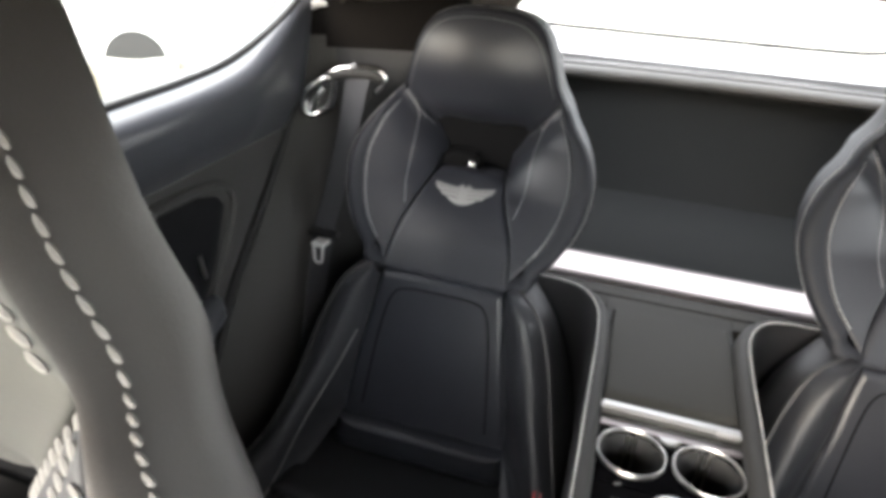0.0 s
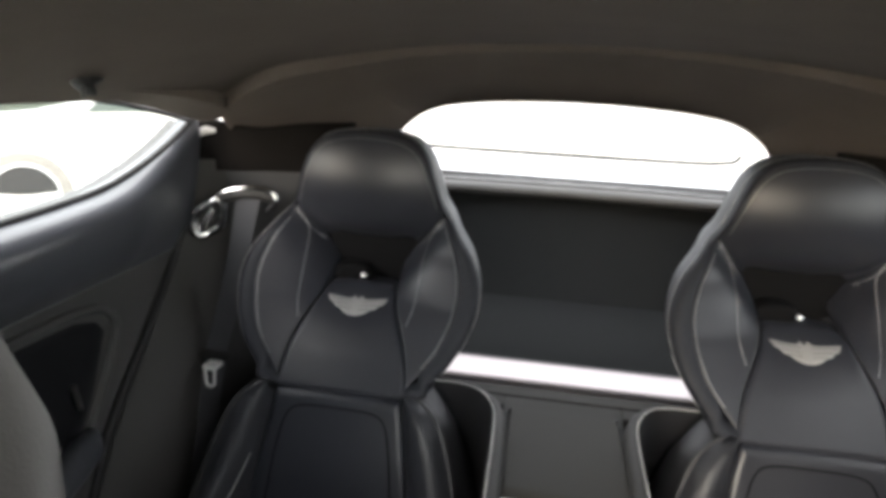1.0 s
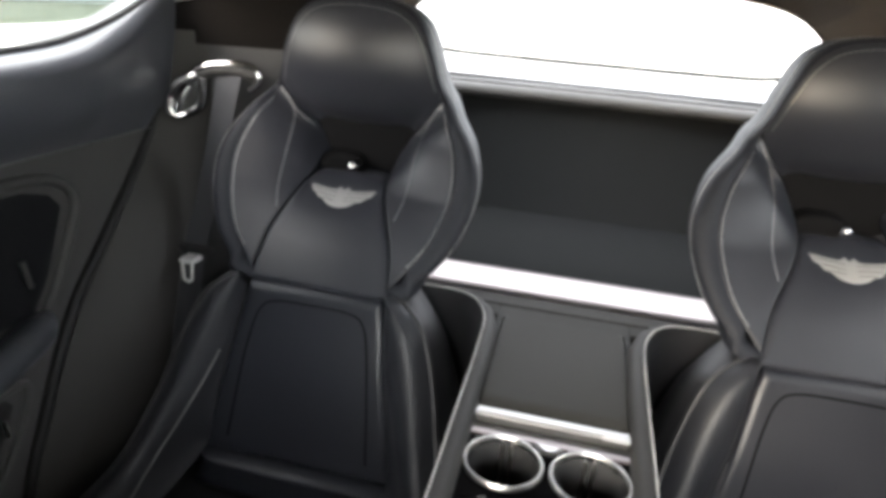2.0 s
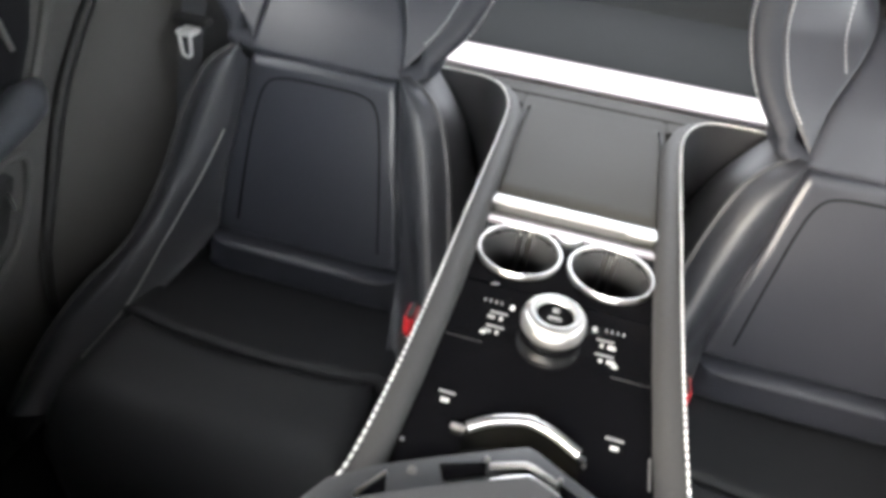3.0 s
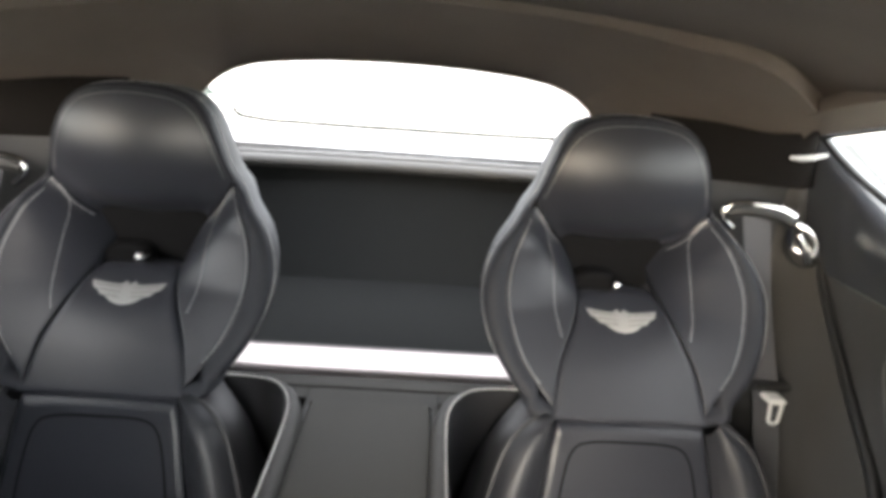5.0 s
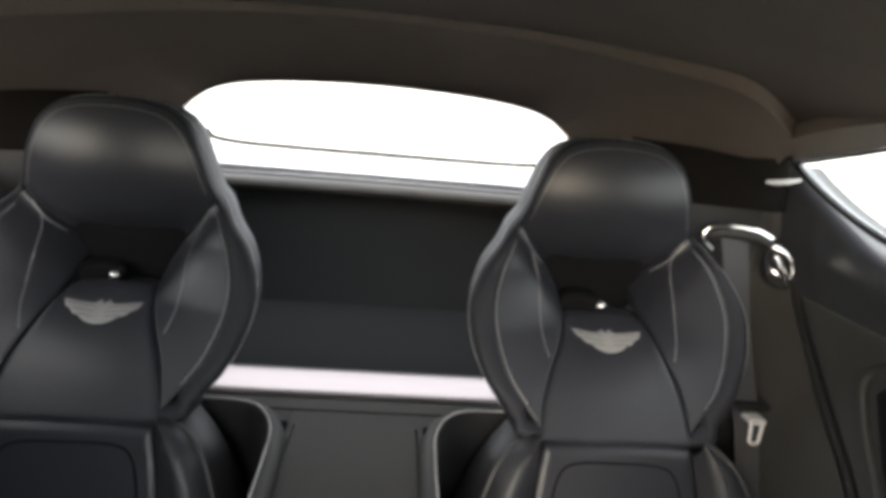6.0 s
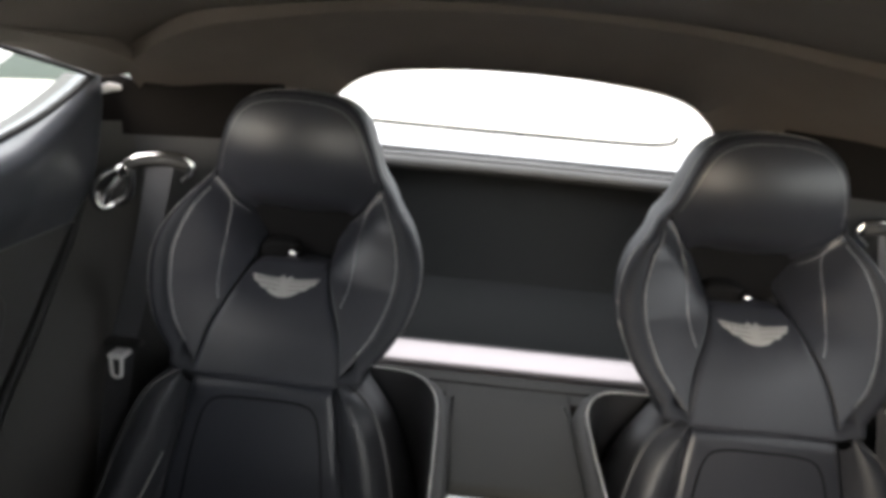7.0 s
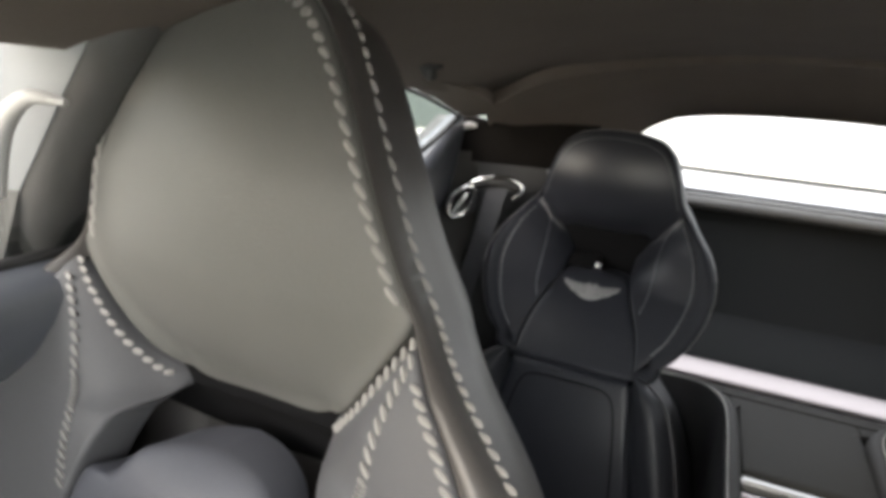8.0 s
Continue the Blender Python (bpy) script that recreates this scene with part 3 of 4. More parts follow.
def mark(x, y, w, h, mat=None, turn=0.0):
    bm = box(-w / 2, w / 2, -h / 2, h / 2, 0, 0.0006, 0)
    bmesh.ops.transform(bm, matrix=pose(x, y, TOP + 0.0002, 0, 0, turn), verts=bm.verts[:])
    return part("button_mark", bm, mat or PRINT, console, smooth=False)


for s in (-1, 1):
    for y in (0.556, 0.540):
        mark(s * 0.042, y, 0.014, 0.0018, PRINT_DIM)
        mark(s * 0.047, y - 0.0060, 0.0060, 0.0034, PRINT_DIM if s < 0 else PRINT)
        mark(s * 0.0395, y - 0.0060, 0.0022, 0.0034)
    mark(s * 0.050, 0.5315, 0.0040, 0.0026)
    mark(s * 0.033, 0.566, 0.0030, 0.0050)
    for k in range(4):
        mark(s * (0.042 + 0.0045 * k), 0.568, 0.0012, 0.0030, PRINT_DIM)
    mark(s * 0.057 - 0.003, 0.466, 0.012, 0.0018, PRINT_DIM)
    mark(s * 0.057 - 0.003, 0.4592, 0.0055, 0.0030)
    part("button_gap", box(s * 0.062 - 0.014, s * 0.062 + 0.014, 0.5205, 0.5210, TOP - 0.0005, TOP + 0.0004, 0), PRINT_DARK, console, smooth=False)
mark(0.0, 0.5865, 0.004, 0.004)
mark(-0.052, 0.590, 0.007, 0.0010, PRINT_DIM, 20)

# chevron grab bar at the front of the panel
bar_path = smooth_loop([(-0.040, 0.441, TOP + 0.003), (-0.028, 0.4475, TOP + 0.006), (-0.014, 0.453, TOP + 0.007), (-0.002, 0.4555, TOP + 0.007), (0.014, 0.4525, TOP + 0.006), (0.032, 0.4455, TOP + 0.002)], 8, closed=False)
part("grab_bar", tube(bar_path, 0.0036, 12), SATIN, console, "polished chevron grab bar")
part("bar_skirt", strip_sheet([[(p[0], p[1] - 0.003, p[2] - 0.001) for p in bar_path], [(p[0] * 1.02, p[1] - 0.010, TOP + 0.0015) for p in bar_path], [(p[0] * 1.05, p[1] - 0.018, TOP + 0.0006) for p in bar_path]], 0.0), DARK_CHROME, console, "dark polished recess below the grab bar")
part("bar_foot", box(-0.051, -0.041, 0.4375, 0.4420, TOP, TOP + 0.004, 0.001), SATIN, console)
part("bar_foot", box(0.031, 0.037, 0.4405, 0.4455, TOP, TOP + 0.003, 0.001), RUBBER, console)
part("bar_clip", box(-0.007, 0.005, 0.4590, 0.4635, TOP, TOP + 0.006, 0.002), SATIN, console)
for x, y in ((0.065, 0.422), (-0.077, 0.420), (0.036, 0.439)):
    part("stud", lathe([(0.0014, 0.0), (0.0014, 0.0015), (0.0, 0.002)], 12, pose(x, y, TOP)), SATIN, console)
mark(0.0767, 0.447, 0.0009, 0.024, PRINT_DIM)

# rear end of the front armrest, a leather lid with a chevron edge
armrest = thing("front_console", "grey leather front console box with a chevron edge and metal trim", "car console")
chev = [(-0.128, 0.340), (-0.108, 0.376), (-0.086, 0.392), (-0.050, 0.411), (-0.020, 0.426), (0.000, 0.4355), (0.006, 0.434), (0.024, 0.4245), (0.043, 0.415), (0.072, 0.402), (0.10, 0.389), (0.10, -0.25), (-0.128, -0.25)]
part("base", pad(chev, lambda a, b, w: (a, b, 0.793 + w), 0.004, 0.03, 0.30, 4, smooth=False), ARM_LEATHER, armrest)
lid_edge = [(-0.122, 0.338), (-0.099, 0.358), (-0.071, 0.374), (-0.043, 0.388), (-0.018, 0.400), (0.003, 0.4095), (0.008, 0.4085), (0.022, 0.4025), (0.040, 0.394), (0.085, 0.372), (0.085, -0.22), (-0.122, -0.22)]
part("lid", pad(lid_edge, lambda a, b, w: (a, b, 0.797 + w), 0.012, 0.06, 0.02, 8, smooth=False), ARM_LEATHER, armrest)
part("metal_trim", tube([(-0.020, 0.4105, 0.7985), (0.000, 0.4175, 0.7995), (0.004, 0.4172, 0.7995), (0.020, 0.4115, 0.7985)], 0.0022, 8), SATIN, armrest, "polished trim strip")
# highlight on the lid's edge, modelled as a thin metal line
part("lid_bead", tube([(p[0], p[1] + 0.0006, 0.8010) for p in lid_edge[4:8]], 0.0008, 6), SATIN, armrest, "thin bright line drawn as the highlight along the lid")
part("metal_trim", pad([(0.044, 0.402), (0.048, 0.407), (0.082, 0.394), (0.076, 0.384), (0.043, 0.394)], lambda a, b, w: (a, b, 0.799 + w), 0.003, 0.2, 0.004, 3, smooth=False), SATIN, armrest)


def inlay(name, outline, label):
    return part(name, pad(outline, lambda a, b, w: (a, b, 0.7975 + w), 0.001, 0.1, 0.002, 3, smooth=False), GLOSS, armrest, label)


inlay("slot", [(-0.049, 0.403), (-0.023, 0.4135), (-0.0205, 0.406), (-0.044, 0.393)], "gloss black insert")
inlay("slot", [(0.0215, 0.4135), (0.044, 0.403), (0.041, 0.397), (0.022, 0.407)], "gloss black insert")
inlay("hinge", [(-0.076, 0.386), (-0.073, 0.375), (-0.088, 0.367)], "gloss black hinge cover")
part("hinge_edge", tube([(-0.0765, 0.387, 0.799), (-0.089, 0.368, 0.798)], 0.0011, 6), SATIN, armrest, "bright hinge edge")
for x, y in ((-0.0225, 0.4145), (0.0215, 0.4150)):
    part("pin", lathe([(0.0016, 0.0), (0.0016, 0.002), (0.0, 0.0024)], 12, pose(x, y, 0.7975)), SATIN, armrest)
part("latch_button", box(-0.066, -0.060, 0.391, 0.397, 0.794, 0.7985, 0.001), TRIM, armrest)

for x, y, z in ((-0.1325, 0.637, 0.686), (0.134, 0.624, 0.699)):
    b = thing("seat_buckle", "red and black seat belt buckle between seat and console", "seat belt buckle", "belt buckles")
    part("housing", box(x - 0.007, x + 0.007, y - 0.017, y + 0.017, 0.46, z - 0.021, 0.004), RUBBER, b)
    part("release", box(x - 0.0050, x + 0.0050, y - 0.014, y + 0.014, z - 0.027, z, 0.003), RED, b, "red release button")
    part("slot", box(x - 0.0028, x + 0.0028, y - 0.011, y + 0.011, z - 0.009, z + 0.001, 0.001), RUBBER, b, "dark tongue slot")

# ---------------------------------------------------------------- cabin structure
floor = tagged(part("floor", box(-0.75, 0.75, -1.6, 1.66, -0.05, 0.25), CARPET), "black carpeted car floor", "floor", kind="structure")
deck = thing("deck", "grey leather deck behind the rear seats", "deck", kind="structure")
part("deck_rear", box(-0.40, 0.40, 1.000, 1.040, 0.70, TOP - 0.004, 0.004), LID, deck)
part("deck_centre", box(-0.092, 0.092, 0.930, 0.9995, 0.70, TOP - 0.004, 0.002), LID, deck)
for s in (-1, 1):
    part("deck_corner", box(min(s * 0.0925, s * 0.135), max(s * 0.0925, s * 0.135), 0.965, 0.9995, 0.74, TOP - 0.004, 0.002), LID, deck)
load_floor = tagged(part("load_floor", box(-0.62, 0.62, 1.155, 1.63, 0.74, 0.768), CARPET), "black carpeted load floor behind the seats", "floor", kind="structure")
strip = thing("load_strip", "brushed aluminium strip along the load floor edge", "trim strip")
part("strip", strip_sheet([[(x, y, z) for x in np.linspace(-0.46, 0.46, 9)] for y, z in ((1.040, 0.765), (1.041, 0.777), (1.045, 0.782), (1.065, 0.7850), (1.095, 0.7885), (1.116, 0.7905), (1.122, 0.7905), (1.126, 0.788), (1.127, 0.765))], 0.0), ALU, strip)
part("strip_lip", box(-0.46, 0.46, 1.127, 1.160, 0.760, 0.778, 0.002), RUBBER, strip)
tagged(part("wall_back", strip_sheet([[(x, 1.53, 0.745), (x, 1.56, 0.79), (x, 1.60, 0.90), (x, 1.612, 0.99), (x, 1.605, 1.020)] for x in np.linspace(-0.62, 0.62, 9)], 0.03, (0, 1, 0)), CARPET), "black carpeted panel below the rear window", "wall", kind="structure")
tagged(part("wall_rear", box(-0.75, 0.75, 1.66, 1.70, -0.05, 1.05, 0.01), TRIM), "plain black wall closing the tail", "wall", kind="structure")
for s in (-1, 1):
    tagged(part("wall_quarter", box(min(s * 0.70, s * 0.74), max(s * 0.70, s * 0.74), 1.06, 1.66, -0.05, 1.12, 0.01), TRIM), "plain black wall closing the quarter", "wall", kind="structure")
tagged(part("trim", tube([(x, 1.60 - 0.03 * (x / 0.5) ** 2, 1.024) for x in np.linspace(-0.58, 0.58, 15)], 0.014, 10), TRIM), "black sill trim under the rear window", "trim", kind="structure")
seal = tagged(part("trim", tube([(x, 1.612 - 0.03 * (x / 0.5) ** 2, 1.040) for x in np.linspace(-0.58, 0.58, 15)], 0.005, 8), SILL_GREY), "grey rubber seal along the rear window", "trim", kind="structure")


def roof_z(x, y):
    return 1.338 - 0.118 * (abs(x) / 0.62) ** 2.6 - 0.03 * max(0.0, -y) ** 1.5


rows = []
for v in np.linspace(0, 1, 34):
    rows.append([])
    for x in np.linspace(-0.60, 0.60, 41):
        y = -0.30 + v * 1.52
        rows[-1].append((x, y, roof_z(x, y)))
roof = tagged(part("ceiling", strip_sheet(rows, 0.03, (0, 0, 1)), HEADLINER), "brown grey suede headliner", "ceiling", kind="structure")

# rear header and pillar trim: from the roof's arch and the sides to the rear window's rim
half_in = [(0.0, 1.35, 1.252), (0.14, 1.35, 1.248), (0.25, 1.352, 1.237), (0.31, 1.357, 1.220), (0.352, 1.366, 1.192), (0.378, 1.382, 1.163), (0.405, 1.43, 1.118), (0.435, 1.51, 1.068), (0.46, 1.60, 1.020)]
half_out = [(0.0, 1.110, 1.328), (0.15, 1.104, 1.323), (0.28, 1.075, 1.309), (0.38, 1.02, 1.287), (0.46, 0.955, 1.262), (0.55, 1.00, 1.225), (0.60, 1.06, 1.190), (0.60, 1.25, 1.10), (0.60, 1.60, 1.03)]
mid = [tuple(np.array(a) * 0.55 + np.array(b) * 0.45 + np.array((0, 0, 0.012))) for a, b in zip(half_in, half_out)]
lip_in = [(p[0] * 0.985, p[1] - 0.012, p[2] - 0.004) for p in half_in]


def full(half):
    return [(-a, b, c) for a, b, c in half[:0:-1]] + list(half)


header = tagged(part("ceiling", loft([full(half_out), full(mid), full(lip_in), full(half_in)], 0.03, (0, 0.3, 1)), HEADLINER), "brown suede header round the rear window", "ceiling", kind="structure")
tagged(part("trim", tube(smooth_loop(full([(p[0] * 0.992, p[1] - 0.008, p[2] - 0.003) for p in half_in]), 6, closed=False), 0.006, 8), HEADLINER), "suede edge round the rear window", "trim", kind="structure")
rear_glass = thing("window", "curved clear rear window above the load floor", "window", kind="structure")
gl = []
for v in np.linspace(0, 1, 8):
    gl.append([(x * (0.44 + 0.06 * v), 1.362 + 0.258 * v, 1.268 - 0.222 * v - 0.08 * abs(x) ** 2.5 * (1 - v * 0.7)) for x in np.linspace(-1, 1, 17)])
pane = part("pane", strip_sheet(gl, 0.004, (0, 0.5, 0.7)), GLASS, rear_glass)
pane.visible_shadow = False


def xs(z):
    return 0.685 - 0.16 * max(0.0, z - 0.98)


def side_place(s, inset=0.0):
    return lambda y, z, w: (s * (xs(z) - inset - w), y, z)


def roll_foot(y):
    return 0.957 + 0.022 * max(0.0, y - 0.4)


LOW_EDGE = [(-0.9, 1.02), (0.2, 1.055), (0.45, 1.072), (0.62, 1.083), (0.75, 1.090), (0.85, 1.101), (0.94, 1.127), (1.01, 1.158), (1.06, 1.187)]
for s, side_name in ((-1, "left"), (1, "right")):
    wall = thing("wall_" + side_name, "black trimmed car side with a long tapering window", "wall", kind="structure")
    low = [(a + (0.07 if s > 0 else 0.0), b - (0.014 if s > 0 else 0.0)) for a, b in smooth_loop(LOW_EDGE, 6, closed=False)]
    back = 0.065 if s > 0 else 0.0
    # belt line roll under the window, then the door card
    rows = []
    for dz, dw in ((0.0, -0.03), (0.003, -0.006), (0.002, 0.006), (-0.002, 0.019), (-0.009, 0.032), (-0.022, 0.042), (-0.048, 0.046), (-0.080, 0.040), (-0.108, 0.022), (-0.122, 0.004)):
        rows.append([side_place(s)(y, z + dz * (z - roll_foot(y)) / 0.122, dw * min(1.0, max(0.3, (1.12 - y) / 0.25)) if dw > 0 else dw) for y, z in low])
    part("upper_roll", strip_sheet(rows, 0.0), TRIM_SOFT, wall)
    part("outer_skin", strip_sheet([[side_place(s)(y, z, -0.03) for y, z in low], [side_place(s)(y, -0.05, -0.05) for y, z in low]], 0.02, (s, 0, 0)), TRIM, wall)
    part("window_seal", tube([side_place(s)(y, z + 0.004, -0.004) for y, z in low], 0.006, 8), RUBBER, wall)
    part("stitching", stitching([Vector(side_place(s)(y, roll_foot(y) + 0.001, 0.0062)) for y, z in low if 0.3 < y < 1.04], 0.0065, 0.0055, 0.0008), THREAD_DIM, wall)
    card = [(-0.9, 0.27), (-0.9, 0.94), (0.2, 0.955), (0.45, 0.957), (0.75, 0.964), (0.94, 0.968), (1.03, 0.970), (1.0, 0.945), (0.912, 0.845), (0.815, 0.742), (0.742, 0.60), (0.70, 0.50), (0.68, 0.27)]
    card = [(y + back, z) for y, z in card]
    part("door_card", pad(card, side_place(s, 0.0), 0.004, 0.05, 0.03, 5, smooth=False), TRIM, wall)
    # recessed door panel with a rounded rear corner, its frame, armrest and pocket
    frame_line = [(0.25, 0.925), (0.50, 0.934), (0.68, 0.941), (0.78, 0.940), (0.832, 0.927), (0.853, 0.900), (0.843, 0.862), (0.812, 0.805), (0.780, 0.755)]
    part("panel_frame", tube([side_place(s)(y, z, 0.006) for y, z in smooth_loop([(y + back, z) for y, z in frame_line], 8, closed=False)], 0.008, 10), TRIM, wall)
    part("door_inset", pad([(0.25, 0.74), (0.25, 0.915), (0.68, 0.931), (0.78, 0.929), (0.823, 0.916), (0.841, 0.895), (0.803, 0.805), (0.772, 0.758)], lambda y, z, w: side_place(s)(y + back, z, w), 0.006, 0.05, 0.01, 5, smooth=False), PERF, wall)
    part("door_latch", tube([side_place(s)(0.752 + back, 0.843, 0.012), side_place(s)(0.757 + back, 0.806, 0.014)], 0.004, 8), SATIN, wall, "small bright latch")
    arm = [side_place(s)(y + back, z, w) for y, z, w in ((0.30, 0.700, 0.03), (0.50, 0.712, 0.032), (0.65, 0.726, 0.030), (0.745, 0.746, 0.022), (0.780, 0.757, 0.008))]
    part("armrest", tube(smooth_loop(arm, 8, closed=False), [0.024] * 26 + [0.02, 0.018, 0.016, 0.014, 0.012, 0.010, 0.008][: len(smooth_loop(arm, 8, closed=False)) - 26], 12), TRIM_SOFT, wall)
    part("door_pocket", pad([(0.28, 0.45), (0.28, 0.650), (0.50, 0.660), (0.64, 0.668), (0.715, 0.676), (0.728, 0.660), (0.69, 0.590), (0.635, 0.545), (0.50, 0.505)], lambda y, z, w: side_place(s, -0.005)(y + back, z, w), 0.010, 0.05, 0.01, 4, smooth=False), RUBBER, wall)
    part("pocket_rim", tube([side_place(s)(y + back, z, 0.006) for y, z in smooth_loop([(0.28, 0.653), (0.50, 0.663), (0.64, 0.671), (0.718, 0.680), (0.734, 0.660), (0.695, 0.585), (0.635, 0.538), (0.50, 0.497)], 6, closed=False)], 0.006, 8), TRIM, wall)
    part("pocket_latch", tube([side_place(s)(0.690 + back, 0.645, 0.012), side_place(s)(0.692 + back, 0.622, 0.012)], 0.002, 8), SATIN, wall)
    # pillar between door and seat, with its rubber seal
    part("door_seal", tube([side_place(s)(y + back, z, 0.004) for y, z in smooth_loop([(1.045, 1.00), (1.012, 0.945), (0.924, 0.845), (0.826, 0.738), (0.752, 0.60), (0.708, 0.49), (0.69, 0.27)], 8, closed=False)], 0.007, 10), RUBBER, wall)
    line_a = [(0.690, 1.04, 1.12), (0.678, 1.038, 0.985), (0.676, 0.930, 0.84), (0.676, 0.835, 0.735), (0.676, 0.76, 0.60), (0.676, 0.715, 0.49), (0.676, 0.70, 0.27)]
    line_b = [(0.660, 1.075, 1.12), (0.650, 1.075, 0.98), (0.650, 1.00, 0.84), (0.652, 0.93, 0.735), (0.652, 0.86, 0.60), (0.652, 0.81, 0.49), (0.650, 0.78, 0.27)]
    line_c = [(0.625, 1.105, 1.12), (0.625, 1.118, 0.98), (0.635, 1.115, 0.84), (0.648, 1.095, 0.735), (0.645, 1.05, 0.60), (0.640, 1.0, 0.49), (0.635, 0.97, 0.27)]
    line_d = [(0.50, 1.145, 1.12), (0.46, 1.165, 0.98), (0.46, 1.16, 0.84), (0.46, 1.14, 0.735), (0.46, 1.10, 0.60), (0.46, 1.05, 0.49), (0.46, 1.02, 0.27)]
    if s > 0:  # the right pillar leans further back
        line_a, line_b, line_c = ([(a, b + k, c) for a, b, c in line] for line, k in ((line_a, 0.065), (line_b, 0.06), (line_c, 0.03)))
        line_a[0], line_b[0] = (0.690, 1.165, 1.12), (0.665, 1.165, 1.12)
    flip = lambda c: [(s * a, b, d) for a, b, d in c]
    part("pillar_trim", loft([flip(line_a), flip(line_b), flip(line_c)], 0.0), PILLAR, wall)
    part("quarter_trim", loft([flip(line_c), flip(line_d)], 0.02, (0, 1, 0)), ARM_LEATHER, wall)
    top_c = [(s * 0.68, 1.035, 1.150), (s * 0.655, 1.085, 1.189), (s * 0.62, 1.09, 1.186), (s * 0.56, 1.085, 1.180), (s * 0.48, 1.115, 1.190), (s * 0.40, 1.14, 1.195)]
    bot_c = [(s * 0.69, 1.05, 1.09), (s * 0.665, 1.085, 1.10), (s * 0.625, 1.10, 1.10), (s * 0.56, 1.125, 1.10), (s * 0.48, 1.15, 1.10), (s * 0.40, 1.17, 1.10)]
    if s > 0:
        for c in (top_c, bot_c):
            c[0], c[1] = (c[0][0], c[0][1] + 0.07, c[0][2]), (c[1][0], c[1][1] + 0.045, c[1][2])
    part("pillar_cap", loft([top_c, bot_c], 0.02, (0, 1, 0)), SUEDE_SHADED, wall)
    tag = [(-0.668, 1.044, 1.156), (-0.656, 1.062, 1.165), (-0.640, 1.074, 1.172), (-0.626, 1.078, 1.172)] if s < 0 else [(0.640, 1.080, 1.154), (0.622, 1.080, 1.150), (0.604, 1.081, 1.147), (0.588, 1.084, 1.147)]
    part("airbag_tag", tube(tag, [0.003, 0.007, 0.007, 0.004] if s < 0 else [0.0025, 0.0045, 0.0045, 0.0025], 8), PALE, wall, "pale plastic tag on the pillar")
    part("load_side", box(min(s * 0.46, s * 0.50), max(s * 0.46, s * 0.50), 1.16, 1.63, 0.74, 1.07, 0.004), CARPET, wall)
    part("window_header", loft([[(s * 0.640, -0.5, 1.22), (s * 0.642, 0.3, 1.256), (s * 0.640, 0.65, 1.250), (s * 0.640, 0.87, 1.223), (s * 0.642, 0.98, 1.203), (s * 0.650, 1.075 if s < 0 else 1.15, 1.186 if s < 0 else 1.176)], [(s * 0.57, -0.5, 1.22), (s * 0.57, 0.3, 1.250), (s * 0.57, 0.65, 1.247), (s * 0.57, 0.87, 1.236), (s * 0.57, 0.98, 1.220), (s * 0.575, 1.07, 1.200)]], 0.02, (0, 0, 1)), HEADLINER, wall)
    part("header_seal", tube([(s * 0.648, -0.5, 1.217), (s * 0.646, 0.3, 1.254), (s * 0.645, 0.65, 1.248), (s * 0.645, 0.87, 1.221), (s * 0.647, 0.98, 1.201), (s * 0.655, 1.07 if s < 0 else 1.145, 1.184 if s < 0 else 1.174)], 0.004, 8), RUBBER, wall)
    glass = part("pane", strip_sheet([[(s * (xs(z) + 0.012), y, z) for y, z in low], [(s * 0.660, y, max(z + 0.004, min(1.252, 1.288 - 0.075 * max(0, y)))) for y, z in low]], 0.004, (s, 0, 0)), GLASS_SIDE, wall)
    glass.visible_shadow = False

    # belt with its chrome guide and tongue
    belt = thing("seat_belt", "grey seat belt hanging from a chrome guide on the pillar", "seat belt", "rear seat belts", at=(-0.027 if s > 0 else 0.010, -0.022, -0.012))
    loop = [(0.545, 1.112, 1.050), (0.530, 1.113, 1.066), (0.535, 1.112, 1.083), (0.56, 1.106, 1.089), (0.60, 1.098, 1.086), (0.625, 1.092, 1.076)]
    part("guide_bar", tube([(s * a, b - 0.012, c) for a, b, c in smooth_loop(loop, 8, closed=False)], 0.0055, 10), CHROME, belt, "chrome guide bar")
    part("guide_body", tube([(s * a, b - 0.010, c - 0.010) for a, b, c in smooth_loop(loop[2:], 8, closed=False)], 0.0095, 10), RUBBER, belt)
    eye = [(0.620, 1.083, 1.066), (0.646, 1.072, 1.056), (0.663, 1.066, 1.032), (0.661, 1.066, 1.006), (0.643, 1.078, 1.008), (0.624, 1.086, 1.024)]
    if s > 0:
        eye = [(0.646 + (a - 0.646) * 0.68, b, 1.040 + (c - 1.032) * 0.68) for a, b, c in eye]
    part("guide_eye", tube([(s * a, b, c) for a, b, c in smooth_loop(eye, 8)], 0.0085 if s < 0 else 0.0055, 10, closed=True), CHROME, belt, "chrome oval guide")
    part("guide_cover", pad([(0.63, 1.055), (0.66, 1.045), (0.668, 1.01), (0.648, 1.0), (0.628, 1.02)], lambda a, b, w: (s * a, 1.086 - 0.4 * (a - 0.63) - w, b), 0.004, 0.3, 0.01), RUBBER, belt)
    part("guide_slot", tube([(s * 0.630, 1.072, 1.052), (s * 0.642, 1.064, 1.032), (s * 0.648, 1.062, 1.012)], 0.006, 8), CHROME, belt)
